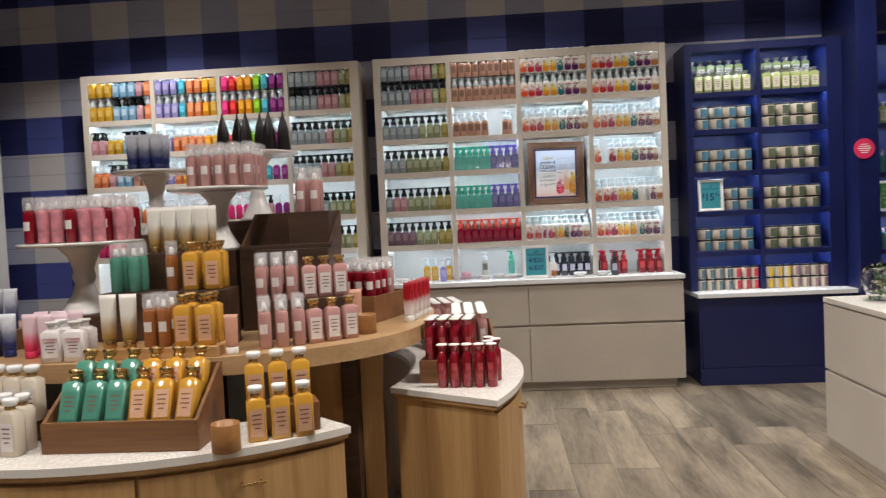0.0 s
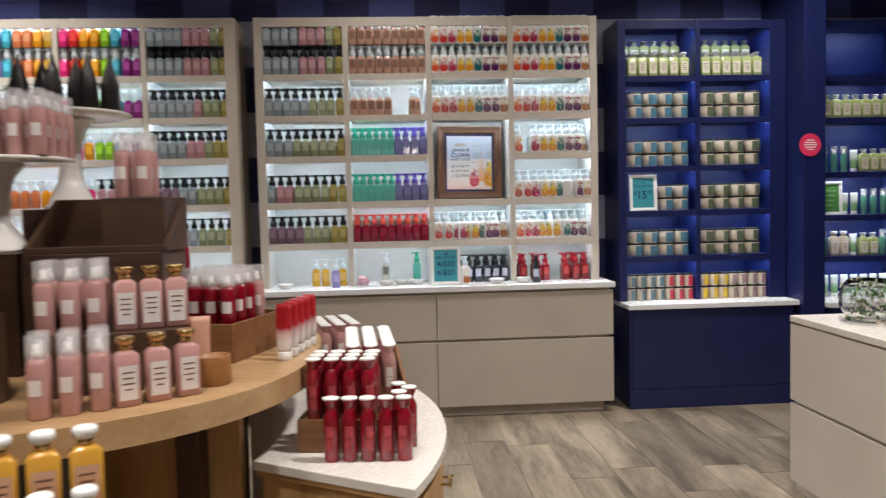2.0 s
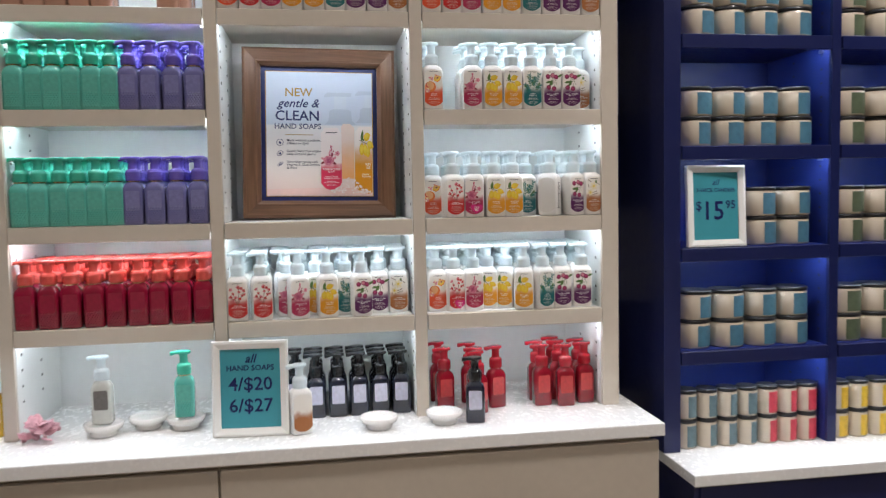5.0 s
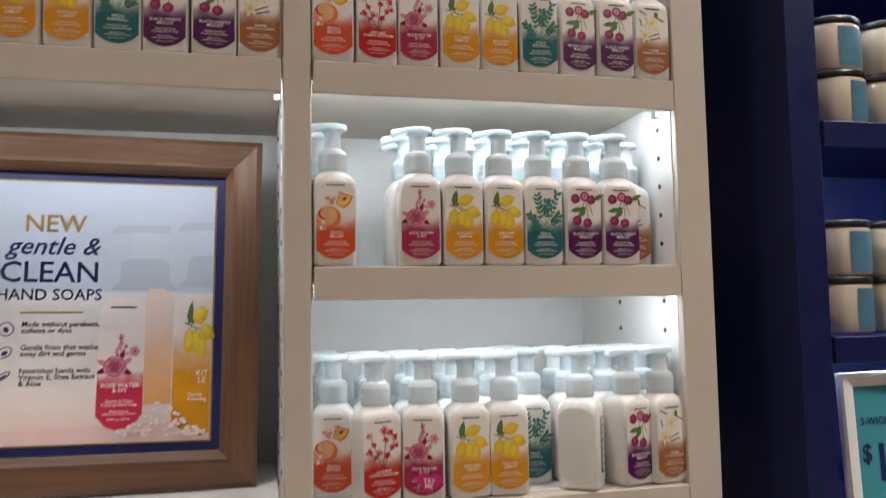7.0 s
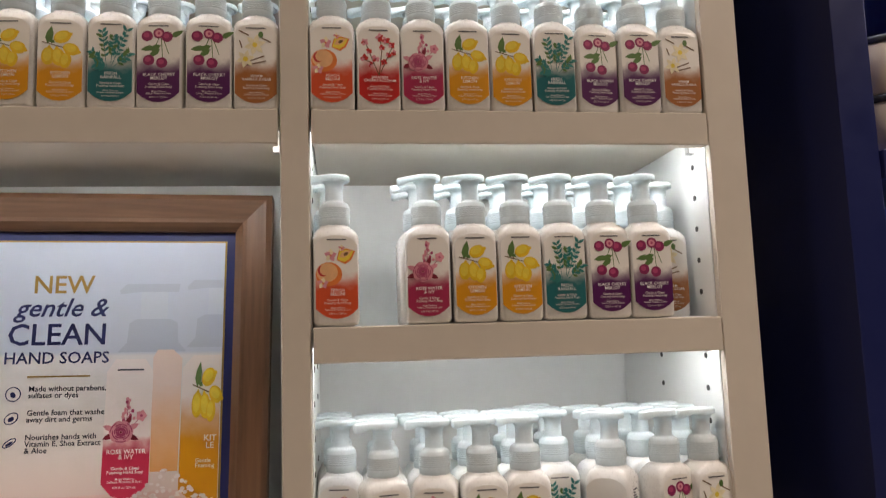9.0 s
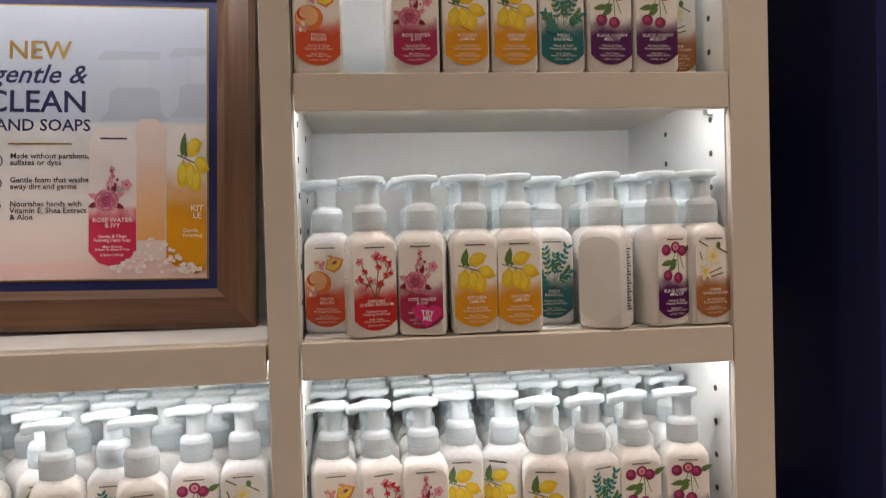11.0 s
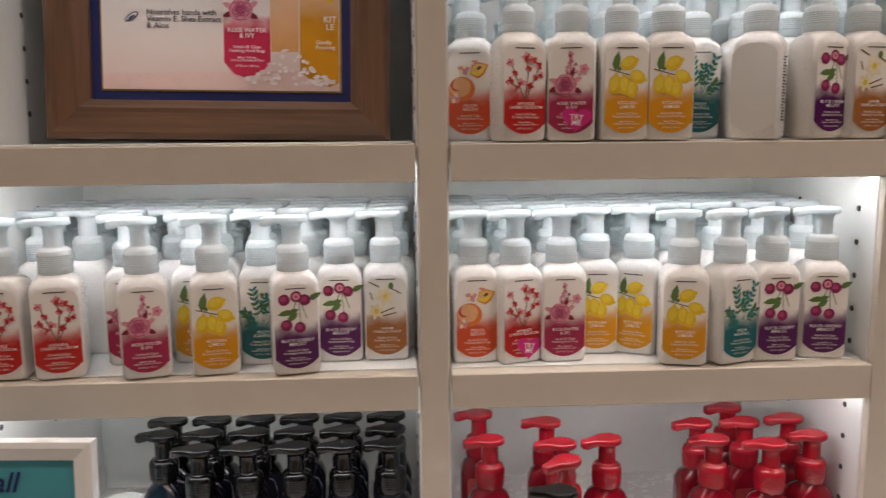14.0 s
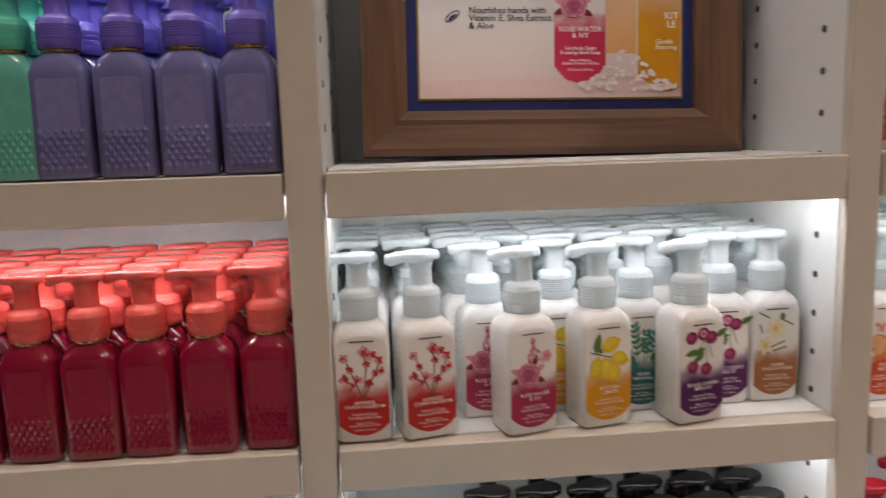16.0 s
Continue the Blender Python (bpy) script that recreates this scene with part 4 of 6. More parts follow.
d1, d2, d3, d4 = COLS1
fill(d1, G[5] + 0.002, ["honey", "honey", "honey", "sky", "sky", "sky", "blush", "tangerine"], 2, 2, 8)
fill(d1, G[4] + 0.002, ["blush", "blush", "honey", "honey", "sky", "sky", "sky", "lilac"], 2, n=8)
fill(d1, G[3] + 0.002, ["tangerine", "tangerine", "blush", "sky", "sky", "beige", "beige", "lilac"], 2, n=8)
fill(d2, G[5] + 0.002, ["lilac", "lilac", "aqua", "tangerine", "tangerine", "amber", "honey"], 2, 2, 8)
fill(d2, G[4] + 0.002, ["lilac", "tangerine", "tangerine", "tangerine", "amber", "honey"], 2, n=8)
fill(d2, G[3] + 0.002, ["lilac", "tangerine", "amber", "amber", "honey", "honey"], 1, n=8)
fill(d3, G[5] + 0.002, ["hot_pink", "scarlet", "amber", "amber", "lime", "aqua", "grape", "grape"], 2, 2, 8)
fill(d3, G[4] + 0.002, ["hot_pink", "amber", "amber", "lime", "lime", "aqua", "grape", "grape"], 2, n=8)
fill(d3, G[3] + 0.002, ["scarlet", "hot_pink", "amber", "lime", "lime", "aqua", "grape", "grape"], 1, n=8)
fill(d4, G[5] + 0.002, ["grey", "grey", "grey", "blush", "blush", "sage", "olive"], 2, 2, 9)
fill(d4, G[4] + 0.002, ["grey", "grey", "grey", "grey", "blush", "sage", "sage", "olive"], 2, n=9)
fill(d4, G[3] + 0.002, ["grey", "grey", "grey", "blush", "blush", "sage", "olive", "olive"], 2, n=9)
fill(d4, G[2] + 0.002, ["plum", "plum", "grey", "sage", "sage", "olive"], 2, n=9)
fill(d4, G[1] + 0.002, ["plum", "plum", "grey", "sage", "sage", "olive"], 1, n=9)
for k in (1, 2):
    fill(d1, G[k] + 0.002, ["hot_pink", "scarlet", "beige", "tangerine"], 1, n=8, back=1)
    fill(d2, G[k] + 0.002, ["scarlet", "tangerine", "amber"], 1, n=8, back=1)
    fill(d3, G[k] + 0.002, ["hot_pink", "blush", "grape"], 1, n=8, back=1)

# on the worktop below the shelves
ZC = 0.9075
for x, y in ((-0.42, 6.55), (-0.355, 6.55), (-0.235, 6.56)):
    gel("honey", x, y, ZC, 4)
gel("lilac", -0.275, 6.43, ZC, 10)
gel("teal", 0.29, 6.52, ZC + 0.036, 0)
for x, y, r in ((1.055, 6.56, 8), (1.145, 6.62, -6), (1.15, 6.54, 0), (1.215, 6.55, 12), (1.145, 6.485, 30), (1.05, 6.66, 0), (1.36, 6.60, 2), (1.36, 6.54, 5), (1.43, 6.52, -4), (1.43, 6.60, 0), (1.50, 6.545, 3), (1.50, 6.61, 3), (1.43, 6.66, 3)):
    gel("ruby", x, y, ZC, r)
for r in range(3):
    for i in range(6):
        if not (r == 0 and i == 0):
            gel("ink", 0.60 + i * 0.064, 6.555 + r * 0.055, ZC, rng.uniform(-6, 6), 0)
gel("ink", 1.12, 6.40, ZC, -10)
soap("vanilla", 0.62, 6.40, ZC, 20, 2)
gel("clear", 0.07, 6.50, ZC + 0.036, 0)
M_DISHW = mat("glazed_dish", (0.80, 0.78, 0.76), 0.2, vary=0.04)


def soap_dish(x, y, s=1.0):
    prof = [(0.034, 0.0), (0.038, 0.006), (0.034, 0.012), (0.05, 0.02), (0.055, 0.034), (0.048, 0.036), (0.04, 0.028)]
    bm = lathe([(r * s, z) for r, z in prof], 24)
    ob = part("soap_dish", bm, M_DISHW, None, "small round white ceramic soap dish on the worktop", "soap dish", "soap dishes")
    ob.matrix_basis = pose(x, y, ZC)


for x, y in ((0.07, 6.50), (0.29, 6.52), (0.84, 6.40), (1.03, 6.41), (-0.62, 6.43), (0.18, 6.55)):
    soap_dish(x, y)


M_SPONGE = mat("pink_mesh_sponge", (0.72, 0.42, 0.48), 0.7, vary=0.2, scale=50)
bm = bmesh.new()
rs = random.Random(21)
for i in range(46):
    a, q, h = rs.uniform(0, 6.28), 0.048 * rs.random() ** 0.5, rs.uniform(0.006, 0.055)
    k = 1 - (h / 0.075) ** 2
    m = Matrix.LocRotScale((q * k * math.cos(a), q * k * math.sin(a), h), Euler((rs.uniform(-1, 1), rs.uniform(-1, 1), a)), (0.020, 0.014, 0.003))
    bmesh.ops.create_icosphere(bm, subdivisions=1, radius=1, matrix=m)
low = min(v.co.z for v in bm.verts)
for v in bm.verts:
    v.co.z -= low
part("bath_sponge", bm, M_SPONGE, None, "crumpled pale pink mesh sponge on the worktop", "sponge").matrix_basis = pose(-0.09, 6.47, ZC)

# ---- picture frame and price signs ----
def hang_words(text, size, material, parent, x, z, y, align="CENTER", space=1.0, shear=0.0):
    me = words(text, size, material, align, space, shear)
    return place(me, "lettering", parent, pose(x, y, z))


def mitred(w, h, prof, bm_mats):
    """Four mitred mouldings round an opening w x h centred on x, standing on z 0; prof: (out, y) across the moulding."""
    outs = []
    W, H = w / 2, h / 2
    for side in range(4):
        bm = bmesh.new()
        rings = []
        for sgn in (-1, 1):
            ring = []
            for o, y in prof:
                if side % 2 == 0:
                    x, z = sgn * (W + o), (H + o) * (1 if side == 0 else -1)
                else:
                    x, z = (W + o) * (1 if side == 1 else -1), sgn * (H + o)
                ring.append(bm.verts.new((x, y, z)))
            rings.append(ring)
        n = len(prof)
        for i in range(n):
            j = (i + 1) % n
            bm.faces.new((rings[0][i], rings[0][j], rings[1][j], rings[1][i]))
        bm.faces.new(rings[0])
        bm.faces.new(rings[1][::-1])
        bmesh.ops.recalc_face_normals(bm, faces=bm.faces[:])
        outs.append(bm)
    return outs


PW, PH = 0.357, 0.416
pic = empty("picture_frame", pose(0.696, 6.684, SH[2] + 0.004 + PH / 2 + 0.055, -4, 1.0, 0), "walnut picture frame with a soap poster, leaning on the shelf", "picture frame")
for i, bm in enumerate(mitred(PW, PH, [(0, 0.012), (0, -0.004), (0.012, -0.016), (0.018, -0.0145), (0.046, -0.020), (0.0545, -0.016), (0.0545, 0.02), (0.0, 0.02)], None)):
    part("moulding", bm, M_WALNUT if i % 2 == 0 else M_WALNUTV, pic)
part("backing", box(-PW / 2, PW / 2, 0.006, 0.011, -PH / 2, PH / 2), M_NAVYINK, pic)
M_POSTER = mat("poster_paper", (0.82, 0.78, 0.76), 0.25, vary=0, coat=0.6)
nt = M_POSTER.node_tree
tcn, spn, rmp = nt.nodes.new("ShaderNodeTexCoord"), nt.nodes.new("ShaderNodeSeparateXYZ"), nt.nodes.new("ShaderNodeValToRGB")
mrn = nt.nodes.new("ShaderNodeMapRange")
mrn.inputs["From Min"].default_value, mrn.inputs["From Max"].default_value = -0.19, 0.19
nt.links.new(tcn.outputs["Object"], spn.inputs[0])
nt.links.new(spn.outputs["Z"], mrn.inputs["Value"])
nt.links.new(mrn.outputs["Result"], rmp.inputs["Fac"])
rmp.color_ramp.elements[0].color, rmp.color_ramp.elements[1].color = (0.84, 0.66, 0.62, 1), (0.62, 0.69, 0.82, 1)
for p, c in ((0.12, (0.86, 0.74, 0.70, 1)), (0.25, (0.86, 0.82, 0.80, 1)), (0.565, (0.86, 0.84, 0.85, 1)), (0.58, (0.64, 0.70, 0.81, 1))):
    rmp.color_ramp.elements.new(p).color = c
nt.links.new(rmp.outputs["Color"], nt.nodes["Principled BSDF"].inputs["Base Color"])
part("gold_line", box(-PW / 2 + 0.013, PW / 2 - 0.013, 0.0045, 0.0055, -PH / 2 + 0.013, PH / 2 - 0.013), M_GOLD, pic)
post = part("poster", box(-PW / 2 + 0.0155, PW / 2 - 0.0155, 0.003, 0.004, -PH / 2 + 0.0155, PH / 2 - 0.0155), M_POSTER, pic, "pale printed poster for hand soaps")
hang_words("NEW", 0.0365, M_GOLD, post, -0.064, 0.117, 0.0022)
hang_words("gentle &", 0.0375, M_NAVYINK, post, -0.066, 0.083, 0.0022, shear=0.35)
hang_words("CLEAN", 0.0435, M_NAVYINK, post, -0.068, 0.042, 0.0022)
hang_words("HAND SOAPS", 0.0235, M_NAVYINK, post, -0.067, 0.0155, 0.0022)
part("rule", box(-0.105, -0.02, 0.0018, 0.0024, -0.004, -0.002), M_GOLD, post)
for i, t in enumerate(("Made without parabens,\nsulfates or dyes", "Gentle foam that washes\naway dirt and germs", "Nourishes hands with\nVitamin E, Shea Extract\n& Aloe")):
    hang_words(t, 0.0108, M_INK, post, -0.102, -0.0235 - i * 0.0335, 0.0022, "LEFT", 0.85)
    bm = bmesh.new()
    disc(-0.122, -0.027 - i * 0.0335, 0.0105, 0.0105 - 0.003 * i, 0.0022, bm, n=18, turn=0.6)
    ic = part("icon", bm, M_NAVYINK, post)
    bm = bmesh.new()
    disc(-0.122, -0.027 - i * 0.0335, 0.0090, 0.0090 - 0.003 * i, 0.0020, bm, n=18, turn=0.6)
    part("icon_fill", bm, M_POSTER, ic)
    bm = bmesh.new()
    disc(-0.122, -0.028 - i * 0.0335, 0.0034 + 0.0012 * i, 0.0046 - 0.0014 * i, 0.0018, bm, n=12, turn=0.6)
    part("icon_mark", bm, M_NAVYINK, ic)
# bottles printed on the poster
M_PP = mat("poster_bottle", (0.86, 0.78, 0.76), 0.3, vary=0)
M_PUMPP = mat("poster_pump", (0.50, 0.56, 0.66), 0.3, vary=0)
M_PUMPL = mat("poster_pump_pale", (0.60, 0.66, 0.75), 0.3, vary=0)
EDGE = PW / 2 - 0.0165


def poster_print(name, points, y, material):
    return part(name, flat([(min(x, EDGE), z) for x, z in points], y), material, post)


poster_print("table_print", [(-EDGE, -0.190), (EDGE, -0.190), (EDGE, -0.163), (0.0, -0.168), (-EDGE, -0.172)], 0.00285, mat("poster_table", (0.80, 0.58, 0.54), 0.3, vary=0.06, scale=9))
for px, pz in ((0.064, 0.0), (0.160, 0.006)):
    poster_print("pump_print", [(px - 0.048, pz + 0.030), (px + 0.048, pz + 0.030), (px + 0.036, pz + 0.044), (px + 0.034, pz + 0.072), (px + 0.024, pz + 0.078), (px - 0.024, pz + 0.078), (px - 0.034, pz + 0.072), (px - 0.036, pz + 0.044)], 0.0026, M_PUMPP)
    poster_print("pump_print", [(px - 0.019, pz + 0.078), (px + 0.019, pz + 0.078), (px + 0.019, pz + 0.118), (px - 0.019, pz + 0.118)], 0.0025, M_PUMPL)
    poster_print("pump_print", [(px - 0.050, pz + 0.120), (px - 0.048, pz + 0.115), (px - 0.019, pz + 0.118), (px + 0.034, pz + 0.118), (px + 0.036, pz + 0.130), (px - 0.040, pz + 0.130)], 0.0024, M_PUMPP)
poster_print("bottle_print", [(0.068, -0.139), (0.106, -0.139), (0.107, 0.020), (0.094, 0.033), (0.072, 0.033), (0.066, 0.022)], 0.0023, print_fade("poster_side", (0.82, 0.42, 0.16), (0.84, 0.68, 0.62), -0.13, -0.015))
for key, x0, x1, z0, z1, ink in (("rose", 0.003, 0.067, -0.176, 0.024, -0.100), ("lemon", 0.108, 0.190, -0.187, 0.028, -0.083)):
    w = x1 - x0
    rim = [(x0, z0 + 0.022), (x0 + w * 0.22, z0 + 0.006), (x0 + w * 0.5, z0), (x1 - w * 0.22, z0 + 0.006), (x1, z0 + 0.022)]
    top = [(x1, z1 - 0.022), (x1 - w * 0.18, z1 - 0.004), (x0 + w * 0.18, z1 - 0.004), (x0, z1 - 0.022)]
    tone = SCENTS[key][0] if key == "lemon" else (0.66, 0.035, 0.10)
    poster_print("bottle_print", rim + top, 0.0020, print_fade("poster_" + key, tone, (0.88, 0.80, 0.78), ink - 0.012, ink + (0.012 if key == "rose" else 0.05)))
    art = KIT[key][1].copy()
    k = w / 0.052
    art.transform(Matrix.Translation(((x0 + x1) / 2 if key == "rose" else 0.1435, 0.0012 - LY, ink - 0.052 * k + (0.0 if key == "rose" else 0.014))) @ Matrix.Diagonal((k if key == "rose" else 0.95, 1, k, 1)))
    place(art, "artwork", post)
hang_words("Gentle & Clean\nFoaming Hand Soap", 0.0062, M_WHITE, post, 0.035, -0.135, 0.0008, space=0.85)
hang_words("Made Without\nSulfates, Parabens, & Dyes", 0.0044, M_WHITE, post, 0.035, -0.149, 0.0008, space=0.85)
hang_words("8.75 fl oz / 259 mL", 0.0042, M_WHITE, post, 0.035, -0.1605, 0.0008)
hang_words("Gentle\nFoaming", 0.0080, M_WHITE, post, 0.130, -0.128, 0.0008, "LEFT", 0.85)
hang_words("ROSE WATER\n& IVY", 0.0088, M_WHITE, post, 0.035, -0.113, 0.0008, space=0.85)
hang_words("KIT\nLE", 0.0120, M_WHITE, post, 0.150, -0.098, 0.0008, space=0.85)
poster_print("maker_bar", [(0.018, 0.0035), (0.054, 0.0035), (0.054, 0.0058), (0.018, 0.0058)], 0.0012, M_INK)
bm = bmesh.new()
rf = random.Random(3)
for i in range(90):
    a, q = rf.uniform(0.035, EDGE - 0.004), rf.random()
    h = 0.046 * math.exp(-((a - 0.092) / 0.036) ** 2) + 0.004
    disc(a, -0.184 + q * h, rf.uniform(0.002, 0.0045), rf.uniform(0.0015, 0.0035), 0.0006 - 0.000004 * i, bm, i % 2, n=8)
part("foam_print", bm, [M_PP, mat("poster_foam", (0.80, 0.68, 0.65), 0.4, vary=0.1, scale=90)], post)


def price_sign(x, y, z, w, h, tilt, turn, label, lines):
    ob = empty("price_sign", pose(x, y, z + h / 2, -tilt, 0, turn), label, "sign", "price signs")
    fr = 0.022
    for bm in mitred(w - 2 * fr, h - 2 * fr, [(0, 0.006), (0, -0.004), (fr * 0.7, -0.009), (fr, -0.008), (fr, 0.008), (0, 0.008)], None):
        part("frame_side", bm, M_WHITE, ob)
    card = part("card", box(-w / 2 + fr, w / 2 - fr, 0.0, 0.004, -h / 2 + fr, h / 2 - fr), M_TEALP, ob, "teal price card")
    for t, s, dx, dz, sh in lines:
        hang_words(t, s, M_NAVYINK, card, dx, dz, -0.0012, shear=sh)


price_sign(0.486, 6.405, 0.908, 0.208, 0.264, 3, -4, "white framed teal sign with soap prices on the worktop", (("all", 0.034, 0, 0.072, 0.3), ("HAND SOAPS", 0.0215, 0, 0.05, 0), ("4/$20", 0.052, 0, -0.005, 0), ("6/$27", 0.052, 0, -0.065, 0)))
price_sign(1.926, 6.512, NSH[2] + 0.003, 0.203, 0.256, 3, 4, "white framed teal sign with a candle price on the shelf", (("all", 0.026, 0, 0.066, 0.3), ("3-WICK CANDLES", 0.0168, 0, 0.045, 0), ("$", 0.040, -0.060, -0.012, 0), ("15", 0.082, -0.010, -0.042, 0), ("95", 0.036, 0.052, -0.008, 0)))


# ---- candles in the navy bookcase ----
def candle_kit(name, c, r=0.043, h=0.082):
    return (mesh_of(lathe([(r - 0.003, 0), (r, 0.004), (r, h - 0.006), (r - 0.003, h)], 24), "candle_jar", [M_WAX]),
            mesh_of(lathe([(r + 0.0006, h - 0.002), (r + 0.0012, h), (r + 0.0012, h + 0.007), (r - 0.002, h + 0.010)], 24), "lid", [M_LID]),
            wrap_label(r + 0.0007, 0.006, h - 0.010, mat("candle_" + name, c, 0.4, vary=0.25, scale=40)))


def wrap_label(r, z0, z1, material, a0=-100, a1=-15, n=10):
    bm = bmesh.new()
    lo, hi = [], []
    for i in range(n + 1):
        a = radians(a0 + (a1 - a0) * i / n)
        lo.append(bm.verts.new((r * math.cos(a), r * math.sin(a), z0)))
        hi.append(bm.verts.new((r * math.cos(a), r * math.sin(a), z1)))
    for i in range(n):
        bm.faces.new((lo[i], lo[i + 1], hi[i + 1], hi[i])).smooth = True
    return mesh_of(bm, "label", [material])


CANDLES = {
    "blue": ((0.08, 0.20, 0.29), "cream wax candle jar with a blue-grey label and dark lid"),
    "green": ((0.10, 0.13, 0.08), "cream wax candle jar with an olive green label and dark lid"),
    "grey": ((0.12, 0.19, 0.22), "small candle jar with a slate label and dark lid"),
    "red": ((0.55, 0.05, 0.08), "small candle jar with a red label and dark lid"),
    "yellow": ((0.66, 0.44, 0.03), "small candle jar with a yellow label and dark lid"),
    "mauve": ((0.30, 0.19, 0.20), "small candle jar with a dusky mauve label and dark lid"),
}
CK = {k: candle_kit(k, c, *((0.056, 0.083) if k in ("blue", "green") else (0.0335, 0.085))) for k, (c, about) in CANDLES.items()}


def candle(k, x, y, z, turn=0.0):
    b = place(CK[k][0], "candle_jar", None, pose(x, y, z, 0, 0, turn), CANDLES[k][1], "candle", "candle jars in the bookcase")
    place(CK[k][1], "lid", b)
    place(CK[k][2], "label", b)


for col, k in (((1.803, 2.308), "blue"), ((2.340, 2.856), "green")):
    for s in (1, 2, 3, 4):
        for lay in range(2):
            for i in range(4):
                if k == "blue" and s == 2 and i < 2:
                    continue
                x = col[0] + 0.075 + i * 0.113 + rng.uniform(-0.004, 0.004)
                candle(k, x, 6.568 + rng.uniform(-0.006, 0.006), NSH[s] + 0.0005 + 0.0022 + lay * 0.0935, rng.uniform(-14, 10))
for lay in range(2):
    for i in range(7):
        candle("grey" if i < 4 else "red", 1.803 + 0.04 + i * 0.0705, 6.545, NSH[0] + 0.0005 + lay * 0.0955, rng.uniform(-15, 10))
        candle("yellow" if i < 3 else "mauve", 2.340 + 0.042 + i * 0.0725, 6.545, NSH[0] + 0.0005 + lay * 0.0955, rng.uniform(-15, 10))


# ---- tall shapes for the other goods ----
def square_bottle(name, glass, label, cap, w=0.031, d=0.024, h=0.145, cap_h=0.036, neck=M_BRASS):
    body = mesh_of(loft([(0, w - 0.003, d - 0.003, 0.006), (0.004, w, d, 0.007), (h - 0.012, w, d, 0.007), (h - 0.002, w * 0.62, d * 0.75, 0.010), (h, 0.014, 0.014, 0.0139)]), name, [glass])
    neckm = mesh_of(lathe([(0.0135, h), (0.0165, h + 0.002), (0.0165, h + 0.011), (0.0145, h + 0.013)], 16), "neck", [neck])
    capm = mesh_of(lathe([(0.016, h + 0.013), (0.0235, h + 0.022), (0.0245, h + cap_h - 0.004), (0.022, h + cap_h)], 18), "cap", [cap])
    lab = mesh_of(flat([(-w * 0.74, 0.018), (w * 0.74, 0.018), (w * 0.74, h * 0.74), (-w * 0.74, h * 0.74)], -d - 0.0005), "label", [label])
    bm = bmesh.new()
    for i in range(4):
        ww = w * (0.5, 0.42, 0.5, 0.3)[i]
        flat([(-ww, h * (0.6 - 0.1 * i)), (ww, h * (0.6 - 0.1 * i)), (ww, h * (0.63 - 0.1 * i)), (-ww, h * (0.63 - 0.1 * i))], -d - 0.0009, bm)
    return body, [neckm, capm], lab, mesh_of(bm, "print", [M_BROWNP])


M_BROWNP = mat("brown_print", (0.22, 0.10, 0.06), 0.4, vary=0)


def mist_bottle(name, glass, label, r=0.0235, h=0.135, cap_h=0.052, lid=None):
    body = mesh_of(lathe([(r - 0.002, 0), (r, 0.003), (r, h - 0.012), (r - 0.004, h - 0.002), (r - 0.010, h)], 20), name, [glass])
    cap = mesh_of(lathe([(r - 0.001, h - 0.001), (r - 0.0005, h), (r - 0.0005, h + cap_h - 0.002), (r - 0.003, h + cap_h)], 20), "cap", [lid or M_CLEAR])
    spray = mesh_of(lathe([(0.010, h - 0.001), (0.010, h + 0.014), (0.007, h + 0.016), (0.007, h + 0.030)], 12), "spray_head", [M_SOAPW])
    return body, [cap, spray], wrap_label(r + 0.0005, h * 0.40, h * 0.66, label, -125, -55), None


def flared_bottle(name, glass, label, r=0.022):
    """Round bottle with a drawn-in neck and a cap that flares to a flat white top."""
    body = mesh_of(lathe([(r - 0.003, 0), (r, 0.003), (r, 0.118), (r - 0.002, 0.128), (r * 0.62, 0.139), (r * 0.56, 0.146)], 20), name, [glass])
    cap = mesh_of(lathe([(r * 0.60, 0.1455), (r * 0.62, 0.149), (r * 0.78, 0.158), (r * 1.0, 0.168), (r * 1.02, 0.1705)], 20), "cap", [glass])
    bm = bmesh.new()
    for z, k in ((0.052, 0.7), (0.066, 1.0), (0.078, 0.6)):
        for a in (-118, -96, -74):
            c = radians(a)
            disc(0, 0, 0.0030 * k, 0.0044 * k, 0, bm, n=6)
            bm.verts.ensure_lookup_table()
            for v in bm.verts[-6:]:
                v.co = (r * 1.02 * math.cos(c) - v.co.x * math.sin(c), r * 1.02 * math.sin(c) + v.co.x * math.cos(c), z + v.co.z)
    return body, [cap], wrap_label(r + 0.0005, 0.03, 0.10, label, -120, -62), mesh_of(bm, "print", [M_REDG if glass is M_REDG else M_BROWNP])


def tube(name, low, cap, w=0.028, h=0.16):
    bm = loft([(0.026, 0.020, 0.019, 0.0189), (0.034, 0.0225, 0.020, 0.0199), (h * 0.55, w * 0.93, 0.016, 0.0159), (h * 0.9, w, 0.006, 0.0059), (h, w * 1.02, 0.002, 0.0019)])
    body = mesh_of(bm, name, [low])
    capm = mesh_of(lathe([(0.0195, 0), (0.021, 0.002), (0.021, 0.024), (0.019, 0.026)], 18), "cap", [cap])
    lab = mesh_of(flat([(-0.014, 0.06), (0.014, 0.06), (0.014, 0.085), (-0.014, 0.085)], -0.0215), "label", [M_WHITE])
    return body, [capm], None, None


